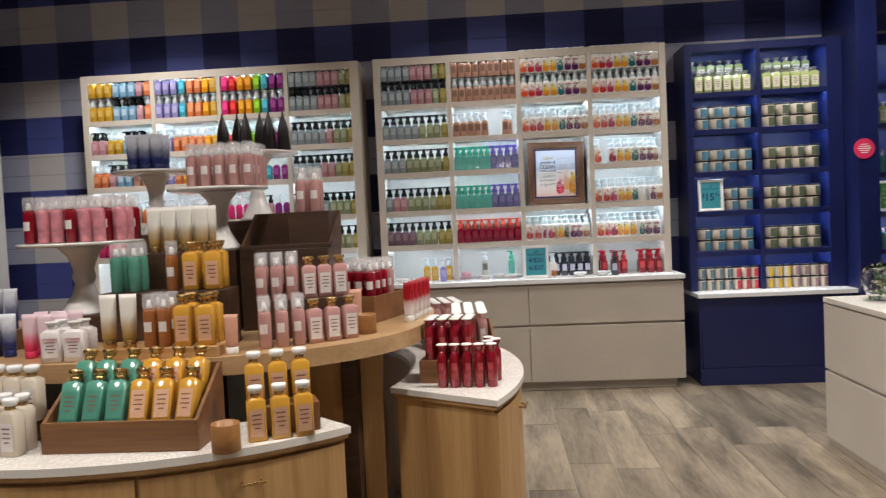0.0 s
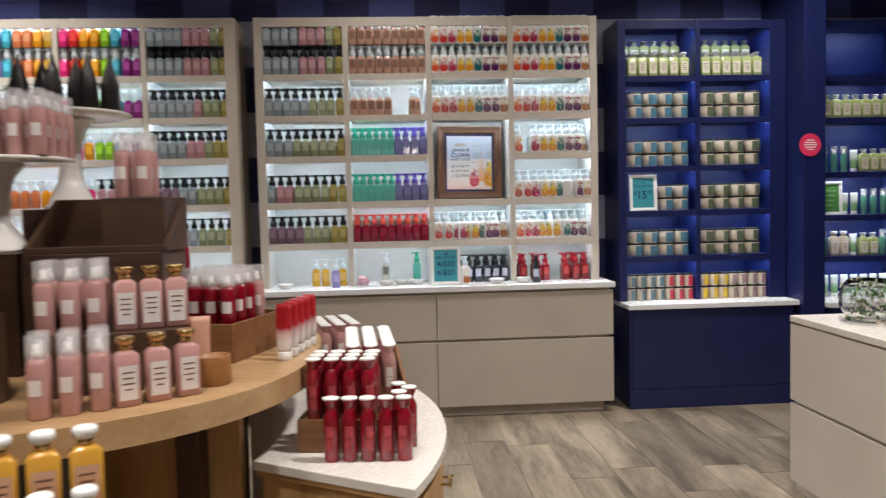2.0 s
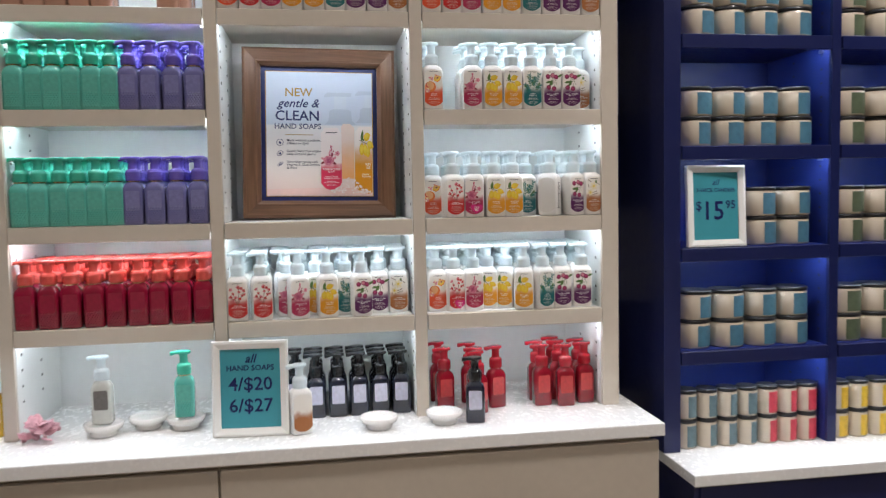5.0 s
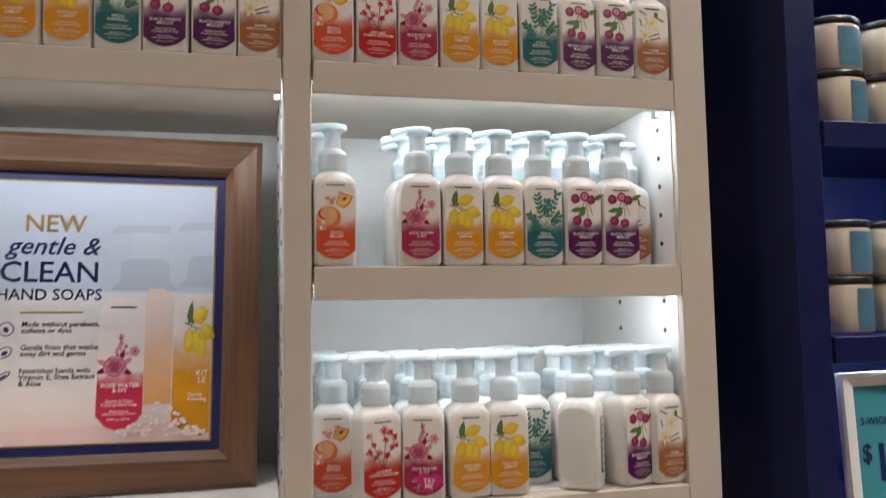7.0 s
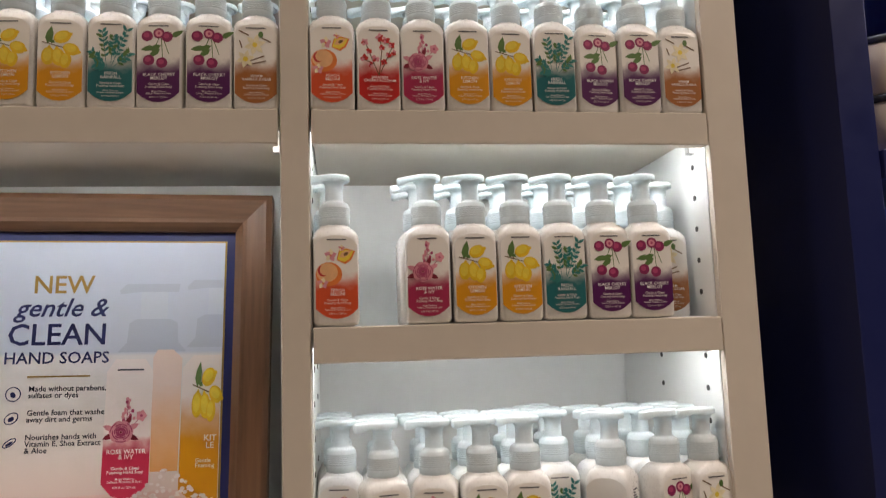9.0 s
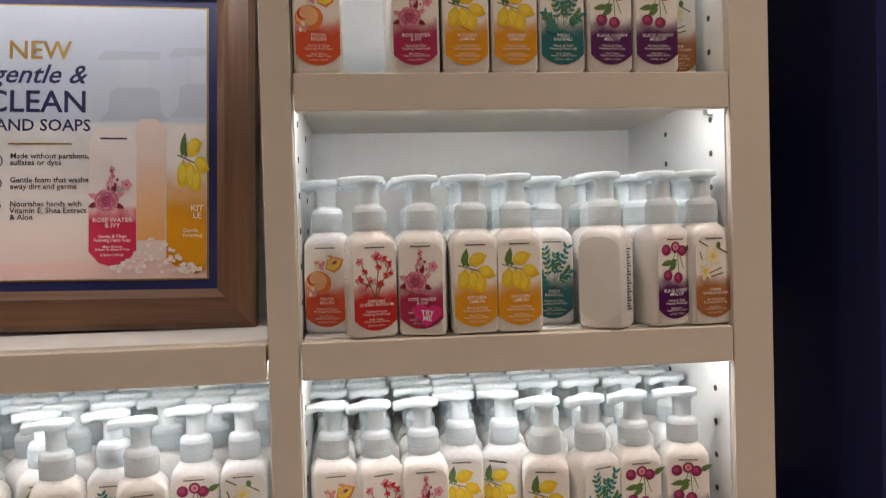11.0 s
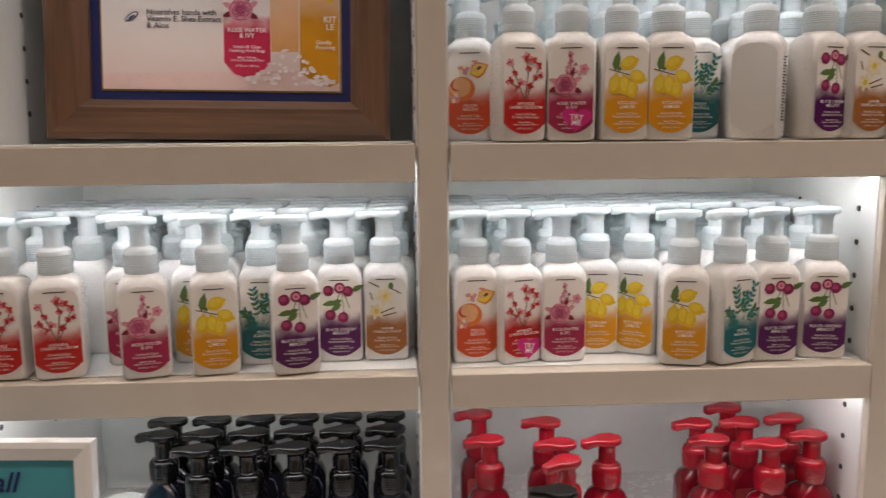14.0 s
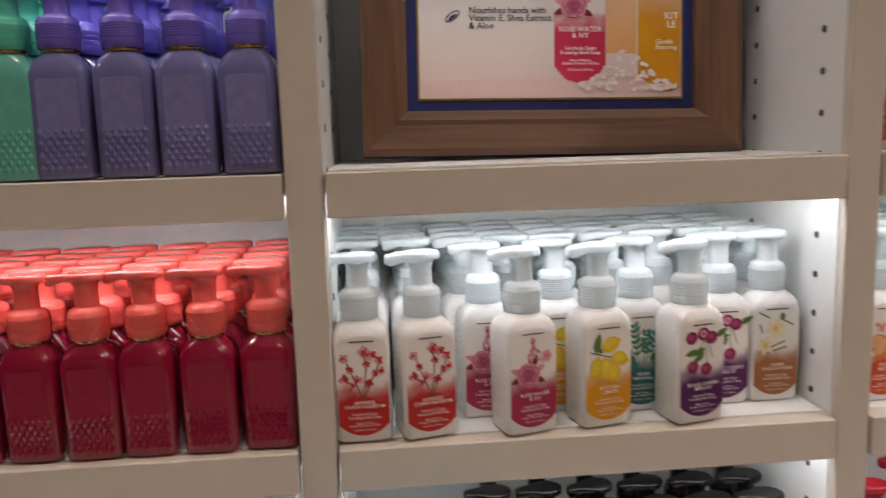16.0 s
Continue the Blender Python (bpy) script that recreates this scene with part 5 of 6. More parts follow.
M_CLEAR = mat("clear_cap", (0.86, 0.84, 0.84), 0.06, vary=0, alpha=0.28)
M_YGLASS = mat("golden_gel", (0.58, 0.30, 0.035), 0.10, vary=0.08, scale=14, coat=0.5)
M_PEACHLAB = mat("peach_label", (0.68, 0.40, 0.25), 0.4, vary=0.12, scale=40)
M_PINKG = mat("blush_mist", (0.50, 0.27, 0.25), 0.10, vary=0.10, scale=14, coat=0.5)
M_PALELAB = mat("pale_label", (0.76, 0.70, 0.67), 0.4, vary=0.06, scale=40)
M_REDG = mat("crimson_gel", (0.24, 0.004, 0.014), 0.10, vary=0.15, scale=16, coat=0.5)
M_REDLAB = mat("crimson_label", (0.42, 0.06, 0.07), 0.3, vary=0.85, scale=42)
M_TEALG = mat("sea_green_gel", (0.10, 0.30, 0.22), 0.10, vary=0.15, scale=14, coat=0.5)
M_AMBERG = mat("amber_mist", (0.36, 0.13, 0.04), 0.10, vary=0.12, scale=14, coat=0.5)
M_GREENG = mat("pale_green_gel", (0.38, 0.44, 0.17), 0.10, vary=0.12, scale=14, coat=0.4)
M_GREENLAB = mat("cream_label", (0.74, 0.72, 0.58), 0.4, vary=0.05, scale=40)
M_LOTIONW = print_fade("gold_fade", (0.40, 0.24, 0.06), (0.78, 0.75, 0.68), 0.04, 0.11)
M_LOTIONG = print_fade("green_fade", (0.24, 0.45, 0.20), (0.72, 0.76, 0.72), 0.07, 0.11)
M_LOTIONB = print_fade("navy_fade", (0.02, 0.03, 0.14), (0.72, 0.74, 0.80), 0.05, 0.13)
M_LOTIONP = print_fade("pink_fade", (0.66, 0.03, 0.10), (0.74, 0.55, 0.60), 0.04, 0.10)
M_LOTIONR = print_fade("red_fade", (0.80, 0.74, 0.72), (0.42, 0.012, 0.02), 0.055, 0.095)
M_PEACHT = mat("peach_tube", (0.62, 0.32, 0.22), 0.35, vary=0.1, scale=20)
M_PINKMIX = mat("pink_blossom_wrap", (0.66, 0.26, 0.30), 0.3, vary=0.6, scale=26)

KITS = {
    "gold_gel": (square_bottle("shower_gel_bottle", M_YGLASS, M_PEACHLAB, M_WHITE), "golden square gel bottle with a white cap and peach label"),
    "peach_gel": (square_bottle("shower_gel_bottle", M_YGLASS, M_PEACHLAB, M_BRASS), "golden square gel bottle with a brass cap and peach label"),
    "teal_gel": (square_bottle("shower_gel_bottle", M_TEALG, M_TEALG, M_BRASS), "sea-green square gel bottle with a brass cap"),
    "rose_gel": (square_bottle("shower_gel_bottle", M_PINKG, M_PALELAB, M_BRASS, neck=M_BRASS), "blush square gel bottle with a white label and brass cap"),
    "cream_gel": (square_bottle("lotion_bottle", M_WAX, M_PALELAB, M_WHITE), "cream lotion bottle with a white cap"),
    "red_gel": (flared_bottle("red_gel_bottle", M_REDG, M_REDLAB), "crimson bottle with a white-topped cap and pale print"),
    "pink_gel": (flared_bottle("blush_gel_bottle", M_PINKG, M_PALELAB), "blush bottle with a white-topped cap and pale label"),
    "red_mist": (mist_bottle("mist_bottle", M_REDG, M_PALELAB), "crimson body mist bottle with a clear cap"),
    "pink_mist": (mist_bottle("mist_bottle", M_PINKG, M_PALELAB), "blush body mist bottle with a clear cap and pale label"),
    "amber_mist": (mist_bottle("mist_bottle", M_AMBERG, M_PALELAB), "amber body mist bottle with a clear cap"),
    "teal_mist": (mist_bottle("mist_bottle", M_TEALG, M_TEALG), "sea-green body mist bottle with a clear cap"),
    "mix_mist": (mist_bottle("mist_bottle", M_PINKMIX, M_PINKMIX), "pink and red patterned body mist bottle with a clear cap"),
    "gold_tube": (tube("cream_tube", M_LOTIONW, M_BRASS, h=0.175), "white body cream tube fading to gold"),
    "green_tube": (tube("cream_tube", M_LOTIONG, M_SOAPW), "white body cream tube fading to green"),
    "navy_tube": (tube("cream_tube", M_LOTIONB, M_NAVYINK), "pale body cream tube fading to navy"),
    "pink_tube": (tube("cream_tube", M_LOTIONP, M_PINKD), "pink patterned body cream tube"),
    "red_tube": (tube("cream_tube", M_LOTIONR, M_SOAPW), "white body cream tube with a red band"),
    "peach_tube": (tube("cream_tube", M_PEACHT, M_WHITE, 0.024, 0.14), "peach coloured body cream tube"),
    "green_gel": (square_bottle("green_bottle", M_GREENG, M_GREENLAB, M_STEEL, 0.034, 0.024, 0.135, 0.03, M_STEEL), "pale green square bottle with a cream label and silver top"),
}
WHITE_TOP = mesh_of(lathe([(0.0225, 0.1705), (0.0225, 0.1745), (0.021, 0.1755)], 20), "cap_top", [M_WHITE])


def goods(k, x, y, z, turn=0.0, lean=0.0, scale=1.0):
    (body, caps, lab, pr), about = KITS[k]
    m = pose(x, y, z, lean, 0, turn) @ Matrix.Diagonal((scale, scale, scale, 1))
    b = place(body, body.name.split(".")[0], None, m, about, body.name.split(".")[0].replace("_", " "), k.replace("_", " ") + " bottles on display")
    for c in caps:
        place(c, c.name.split(".")[0], b)
    if lab:
        p = place(lab, "label", b)
        if pr:
            place(pr, "print", p)
    if k in ("red_gel", "pink_gel"):
        place(WHITE_TOP, "cap_top", b)
    return b


# green goods on the bookcases
for col in ((1.803, 2.308), (2.340, 2.856)):
    for i in range(6):
        for r, zz in ((0, 0.0025), (1, 0.0025)):
            goods("green_gel", col[0] + 0.05 + i * 0.076, 6.53 + r * 0.06, NSH[5] + zz, rng.uniform(-3, 3))
    part("riser_block", box(col[0] + 0.02, col[1] - 0.02, 6.68, 6.83, NSH[5] + 0.0025, NSH[5] + 0.12, 0.002), M_WHITE, label="white display riser block behind green bottles", category="riser")
    for i in range(6):
        goods("green_gel", col[0] + 0.05 + i * 0.076, 6.715, NSH[5] + 0.1205, rng.uniform(-3, 3))
S3 = [0.722, 1.02, 1.322, 1.636, 2.03]
for col in ((3.25, 3.95), (3.99, 4.74)):
    for i in range(9):
        goods("green_gel", col[0] + 0.05 + i * 0.075, 6.54, S3[4] + 0.0025, rng.uniform(-3, 3))
        goods(("teal_mist", "teal_mist", "teal_mist", "green_tube", "green_gel", "green_gel", "green_gel", "green_tube", "teal_mist")[i], col[0] + 0.045 + i * 0.075, 6.55, S3[3] + 0.0025, 0)
        goods(("green_gel", "teal_mist", "green_tube", "green_tube", "teal_mist", "teal_mist", "teal_mist", "green_gel", "green_gel")[i], col[0] + 0.05 + i * 0.075, 6.60 if i < 2 else 6.55, S3[2] + 0.0025, 0)
        goods(("teal_mist", "cream_gel", "cream_gel", "green_tube", "green_gel", "green_gel", "teal_mist", "green_tube", "green_gel")[i], col[0] + 0.045 + i * 0.075, 6.55, S3[1] + 0.0025, 0)
        goods("green_tube", col[0] + 0.045 + i * 0.075, 6.54, S3[0] + 0.0005, 0)
ob = empty("price_sign", pose(3.335, 6.535, S3[2] + 0.125, -3, 0, 4), "white framed green sign standing on the bookcase shelf", "sign", "price signs")
for bm in mitred(0.14, 0.20, [(0, 0.006), (0, -0.004), (0.015, -0.009), (0.022, -0.008), (0.022, 0.008), (0, 0.008)], None):
    part("frame_side", bm, M_WHITE, ob)
card = part("card", box(-0.07, 0.07, 0.0, 0.004, -0.1, 0.1), mat("green_card", (0.10, 0.30, 0.07), 0.4, vary=0.1), ob)
bm = bmesh.new()
for i in range(4):
    box(-0.05, 0.05 - 0.012 * i, -0.0015, -0.0005, 0.05 - i * 0.035, 0.058 - i * 0.035, bm=bm)
part("print", bm, mat("pale_green_print", (0.35, 0.55, 0.28), 0.4, vary=0), card)

# ---- the rounded display table with its cabinets ----
before = set(bpy.data.objects)
TX, TY = -1.15, 3.40


def arc(r, a0, a1, n=24):
    return [(TX + r * math.cos(radians(a0 + (a1 - a0) * i / n)), TY + r * math.sin(radians(a0 + (a1 - a0) * i / n))) for i in range(n + 1)]


M_OAKTOP = wood("oak_tabletop", (0.40, 0.24, 0.11), (0.56, 0.37, 0.19), 0.32, axis=0)
table = empty("display_table", pose(0, 0, 0), "rounded light oak display table with dark panel legs, full of bottles", "table")
rim = []
for i in range(96):
    a = 2 * math.pi * i / 96
    c, s = math.cos(a), math.sin(a)
    rim.append((TX + 1.13 * math.copysign(abs(c) ** 0.8, c), 3.45 + 0.95 * math.copysign(abs(s) ** 0.8, s)))
part("tabletop", slab(rim, 0.935, 1.0, bevel=0.004), M_OAKTOP, table)
for x0, x1, y0, y1, mt in ((-0.62, -0.36, 3.02, 3.10, M_OAK), (-0.36, -0.30, 3.00, 3.7, M_DARKW), (-0.30, -0.21, 3.10, 3.16, M_OAK), (-2.0, -1.75, 3.0, 3.8, M_DARKW), (-1.3, -0.9, 3.2, 3.9, M_DARKW), (-0.62, -0.40, 3.11, 3.75, M_DARKW)):
    part("leg", box(x0, x1, y0, y1, 0.0, 0.934, 0.003), mt, table)


def sector_cabinet(r0, r1, a0, a1, label, splits, skew=0.0):
    out = arc(r1, a0, a1, 30) + arc(r0, a1 - skew, a0 + skew, 10)
    inn = arc(r1 - 0.03, a0 + 1, a1 - 1, 30) + arc(r0 + 0.02, a1 - 1 - skew, a0 + 1 + skew, 10)
    ob = empty("curved_cabinet", pose(0, 0, 0), label, "cabinet", "curved cabinets")
    part("body", slab(inn, 0.0, 0.715), M_OAK, ob)
    for s0, s1 in splits:
        part("door", slab(arc(r1 - 0.012, s0, s1, 16) + arc(r1 - 0.0295, s1, s0, 16), 0.06, 0.700), M_OAK, ob)
        a = radians((s0 + s1) / 2)
        bm = bmesh.new()
        for k in (-1, 1):
            bmesh.ops.create_cone(bm, segments=10, radius1=0.004, radius2=0.004, depth=0.03, cap_ends=True, matrix=Matrix.Translation((k * 0.03, 0.012, 0)) @ Matrix.Rotation(radians(90), 4, "X"))
        bmesh.ops.create_cone(bm, segments=10, radius1=0.005, radius2=0.005, depth=0.085, cap_ends=True, matrix=Matrix.Translation((0, 0.028, 0)) @ Matrix.Rotation(radians(90), 4, "Y"))
        h = part("handle", bm, M_BRASS, ob, "brass bar handle")
        h.matrix_basis = pose(TX + (r1 - 0.013) * math.cos(a), TY + (r1 - 0.013) * math.sin(a), 0.645, 0, 0, math.degrees(a) - 90)
    part("edge_band", slab(arc(r1 - 0.008, a0 + 0.3, a1 - 0.3, 30) + arc(r0 + 0.006, a1 - 0.3 - skew, a0 + 0.3 + skew, 10), 0.7155, 0.7315), M_OAKH, ob)
    part("top", slab(out, 0.732, 0.757, bevel=0.003), M_QUARTZ, ob, "cream stone top with rounded edge")


sector_cabinet(0.95, 1.27, -137, -43.8, "curved light oak cabinet with a cream stone top", ((-136, -106.3), (-105.7, -75.3), (-74.7, -44.8)))
sector_cabinet(1.02, 1.53, -22.5, 47, "curved light oak cabinet with a cream stone top, beside the table", ((-21.5, 4.7), (5.3, 46)), 5.0)


def crate(name, x0, x1, y0, y1, z0, z1, material, label, slope=0.0, t=0.012, turn=0.0, front=1.0):
    ob = empty(name, pose((x0 + x1) / 2, (y0 + y1) / 2, z0, 0, 0, turn), label, "crate", "wooden crates")
    w, d, h = (x1 - x0) / 2, (y1 - y0) / 2, z1 - z0
    part("base", box(-w + t, w - t, -d + t, d - t, 0, t), material, ob)
    part("front", box(-w, w, -d, -d + t, 0, h * front, 0.0015), material, ob)
    part("back", box(-w, w, d - t, d, 0, h, 0.0015), material, ob)
    for sx in (-1, 1):
        xa, xb = (-w, -w + t) if sx < 0 else (w - t, w)
        bm = bmesh.new()
        prof = [(-d + t + 0.0005, 0), (d - t - 0.0005, 0), (d - t - 0.0005, h), (-d + t + 0.0005, h * front)]
        lo = [bm.verts.new((xa, y, z)) for y, z in prof]
        hi = [bm.verts.new((xb, y, z)) for y, z in prof]
        bm.faces.new(lo)
        bm.faces.new(hi[::-1])
        for i in range(4):
            bm.faces.new((lo[i], hi[i], hi[(i + 1) % 4], lo[(i + 1) % 4]))
        bmesh.ops.recalc_face_normals(bm, faces=bm.faces[:])
        part("side", bm, material, ob)
    return ob


def block(x0, x1, y0, y1, z0, z1, material, label, turn=0.0):
    b = part("display_riser", box(-(x1 - x0) / 2, (x1 - x0) / 2, -(y1 - y0) / 2, (y1 - y0) / 2, 0, z1 - z0, 0.002), material, None, label, "riser", "wooden risers")
    b.matrix_basis = pose((x0 + x1) / 2, (y0 + y1) / 2, z0, 0, 0, turn)


def cake_stand(x, y, z, r, h):
    bm = lathe([(r * 0.42, 0), (r * 0.43, 0.008), (r * 0.36, 0.02), (r * 0.20, h * 0.28), (r * 0.15, h * 0.42), (r * 0.19, h * 0.5), (r * 0.17, h * 0.6), (r * 0.24, h * 0.8), (r * 0.36, h * 0.91), (r * 0.42, h - 0.019)], 36)
    ob = empty("cake_stand", pose(x, y, z), "white glazed ceramic cake stand holding goods", "cake stand", "cake stands")
    part("foot", bm, M_CERAMIC, ob)
    part("plate", lathe([(r * 0.40, h - 0.0185), (r * 0.93, h - 0.016), (r, h - 0.010), (r, h - 0.002), (r * 0.97, h), (r * 0.94, h - 0.002)], 48), M_CERAMIC, ob)


def cup(x, y, z, r, h):
    ob = part("wooden_cup", lathe([(r * 0.96, 0), (r, 0.003), (r, h - 0.002), (r * 0.97, h), (r * 0.86, h - 0.001), (r * 0.85, 0.02)], 28), M_CUP, None, "plain round turned wooden cup", "cup", "wooden cups")
    ob.matrix_basis = pose(x, y, z)


ZA, ZT = 0.7575, 1.0005
# slanted tray on the front cabinet
crate("display_tray", -1.17, -0.665, 2.275, 2.52, ZA, ZA + 0.235, M_CRATE, "brown wooden tray of tilted gel bottles", front=0.42)
part("tilted_board", box(-0.24, 0.24, -0.002, 0.19, 0, 0.008), M_DARKW, None, "dark tilted board inside the wooden tray", "board").matrix_basis = pose(-0.9175, 2.30, ZA + 0.055, 30, 0, 0)
for r in range(2):
    for i in range(6):
        goods(("teal_gel", "teal_gel", "teal_gel", "peach_gel", "peach_gel", "peach_gel")[i], -1.11 + i * 0.077, 2.335 + r * 0.083, ZA + 0.072 + r * 0.052, rng.uniform(-6, 6), -22)
cup(-0.573, 2.268, ZA, 0.044, 0.088)
block(-0.55, -0.34, 2.44, 2.55, ZA, ZA + 0.095, M_CRATE, "brown wooden riser under golden bottles", 22)
for i in range(3):
    goods("gold_gel", -0.508 + i * 0.070, 2.372 + i * 0.028, ZA, 22, 0, 0.98)
    goods("gold_gel", -0.535 + i * 0.070, 2.455 + i * 0.028, ZA + 0.0955, 22, 0, 0.98)
block(-1.62, -1.27, 2.42, 2.56, ZA, ZA + 0.08, M_CRATE, "brown wooden riser under cream bottles", -12)
for r in range(3):
    for i in range(5):
        goods("cream_gel", -1.53 + i * 0.066, 2.28 + r * 0.062 + 0.02 * (4 - i) * 0.5, ZA + (0.0 if r < 2 else 0.0805), -10)

# front edge of the table top: risers in tiers
block(-1.155, -0.69, 2.55, 2.735, ZT, ZT + 0.036, M_OAKH, "light oak riser with tubes and golden bottles")
for k, x in (("gold_tube", -1.095), ("gold_tube", -1.022), ("amber_mist", -0.945), ("amber_mist", -0.893), ("peach_gel", -0.822), ("peach_gel", -0.742)):
    goods(k, x, 2.60, ZT + 0.0365, rng.uniform(-4, 4), 0, 1.08 if k == "gold_tube" else 1.0)
    if k != "gold_tube":
        goods(k, x, 2.67, ZT + 0.0365, rng.uniform(-4, 4))
block(-1.20, -0.72, 2.75, 2.895, ZT, ZT + 0.215, M_DARKW, "dark wooden riser box")
for k, x in (("teal_mist", -1.150), ("teal_mist", -1.080), ("amber_mist", -0.935), ("peach_gel", -0.858), ("peach_gel", -0.776)):
    goods(k, x, 2.79, ZT + 0.2155, rng.uniform(-4, 4))
    if k != "amber_mist":
        goods(k, x, 2.85, ZT + 0.2155, rng.uniform(-4, 4))
block(-1.10, -0.83, 2.90, 3.06, ZT, ZT + 0.355, M_DARKW, "dark wooden riser box")
for x in (-1.062, -0.998, -0.934, -0.872):
    goods("gold_tube", x, 2.94, ZT + 0.3555, rng.uniform(-4, 4), 0, 1.02)
    goods("gold_tube", x + 0.008, 3.01, ZT + 0.3555, rng.uniform(-4, 4), 0, 1.02)
goods("peach_tube", -0.655, 2.60, ZT, 6)
for i in range(3):
    goods("pink_mist", -0.565 + i * 0.055, 2.70 + i * 0.03, ZT, rng.uniform(-4, 4))
    goods("pink_mist", -0.585 + i * 0.055, 2.76 + i * 0.03, ZT, rng.uniform(-4, 4))
for i in range(3):
    goods("rose_gel", -0.405 + i * 0.058, 2.79 + i * 0.045, ZT, 30, 0, 0.9)
block(-0.66, -0.33, 2.92, 3.12, ZT, ZT + 0.15, M_DARKW, "dark wooden riser box", 18)
for i in range(3):
    goods("pink_mist", -0.635 + i * 0.055, 2.91 + i * 0.02, ZT + 0.1505, 0)
    goods("pink_mist", -0.645 + i * 0.055, 2.97 + i * 0.02, ZT + 0.1505, 0)
    goods("rose_gel", -0.465 + i * 0.058, 2.985 + i * 0.022, ZT + 0.1505, 20, 0, 0.9)
goods("peach_tube", -0.30, 3.06, ZT + 0.001, 10, 0, 1.2)
cup(-0.25, 2.99, ZT, 0.045, 0.075)
crate("wooden_crate", -0.45, -0.19, 3.28, 3.63, ZT, ZT + 0.115, M_CRATE, "brown wooden crate packed with crimson bottles", turn=-18)
part("crate_filling", box(-0.11, 0.11, -0.15, 0.15, 0, 0.075), M_CRATE, None, "wooden false floor inside the crate", "board").matrix_basis = pose(-0.32, 3.455, ZT + 0.0125, 0, 0, -18)
for r in range(4):
    for i in range(4):
        c, s = math.cos(radians(-18)), math.sin(radians(-18))
        u, v = -0.083 + i * 0.055, -0.11 + r * 0.062
        goods("red_mist" if r < 3 else "pink_mist", -0.32 + u * c - v * s, 3.455 + u * s + v * c, ZT + 0.088, rng.uniform(-8, 8))
for i in range(5):
    goods("red_tube", -0.105 + 0.012 * i, 3.28 + i * 0.065, ZT, -40, 0, 1.05)
# tall pieces on risers behind
block(-0.80, -0.42, 3.16, 3.42, ZT, ZT + 0.34, M_DARKW, "tall dark wooden riser box")
crate("wooden_crate", -0.80, -0.41, 3.17, 3.41, ZT + 0.3405, ZT + 0.495, M_DARKW, "dark stained open wooden box on a riser", turn=0, front=0.12)
block(-0.60, -0.425, 3.22, 3.39, ZT + 0.353, ZT + 0.494, M_DARKW, "dark wooden block inside the open box")
for i in range(2):
    for r in range(2):
        goods("pink_mist", -0.545 + i * 0.06, 3.25 + r * 0.06, ZT + 0.4945, 0)
for i in range(3):
    goods("mix_mist", -0.40 + i * 0.05, 3.72 + i * 0.03, ZT, 0, 0, 1.0)
block(-0.62, -0.44, 3.48, 3.64, ZT, ZT + 0.20, M_DARKW, "dark wooden riser box")
for i in range(3):
    for r in range(2):
        goods("red_mist", -0.585 + i * 0.055, 3.53 + r * 0.06, ZT + 0.2005, 0)
block(-1.06, -0.82, 3.17, 3.45, ZT, ZT + 0.345, M_DARKW, "tall dark wooden riser box")
cake_stand(-0.93, 3.31, ZT + 0.3455, 0.215, 0.272)
for r in range(4):
    for i in range(5):
        x, y = -1.005 + i * 0.062, 3.21 + r * 0.062
        goods("pink_mist", x, y, ZT + 0.3455 + 0.2725, rng.uniform(-5, 5), 0, 1.0)
block(-1.62, -1.24, 2.98, 3.28, ZT, ZT + 0.11, M_DARKW, "dark low wooden riser")
cake_stand(-1.44, 3.08, ZT + 0.1105, 0.245, 0.30)
for r in range(4):
    for i in range(7):
        x, y = -1.592 + i * 0.058, 2.97 + r * 0.062
        if math.hypot(x + 1.44, y - 3.08) < 0.215:
            goods("mix_mist" if (i + r) % 3 else "red_mist", x, y, ZT + 0.411, rng.uniform(-8, 8))
block(-1.52, -1.28, 3.62, 3.86, ZT, ZT + 0.42, M_DARKW, "tall dark wooden riser box")
cake_stand(-1.395, 3.72, ZT + 0.4205, 0.20, 0.315)
for i in range(3):
    for r in range(2):
        goods("navy_tube", -1.475 + i * 0.062, 3.66 + r * 0.08, ZT + 0.736, 8, 0, 1.1)
block(-1.02, -0.78, 3.66, 3.90, ZT, ZT + 0.47, M_DARKW, "tall dark wooden riser box")
cake_stand(-0.90, 3.78, ZT + 0.4705, 0.21, 0.335)
M_BAG = mat("black_gift_bag", (0.016, 0.012, 0.012), 0.28, vary=0.2, scale=30, bump=0.4, bump_scale=40)
BAG = mesh_of(loft([(0, 0.030, 0.022, 0.006), (0.01, 0.032, 0.024, 0.008), (0.10, 0.027, 0.018, 0.008), (0.15, 0.016, 0.010, 0.006), (0.178, 0.007, 0.004, 0.003), (0.200, 0.003, 0.002, 0.001)]), "gift_bag", [M_BAG])
for i in range(6):
    place(BAG, "gift_bag", None, pose(-1.045 + i * 0.058, 3.74 + (i % 2) * 0.05, ZT + 0.806, 0, 0, rng.uniform(-25, 25)), "slim black glossy gift pouch on a cake stand", "gift pouch", "black pouches")
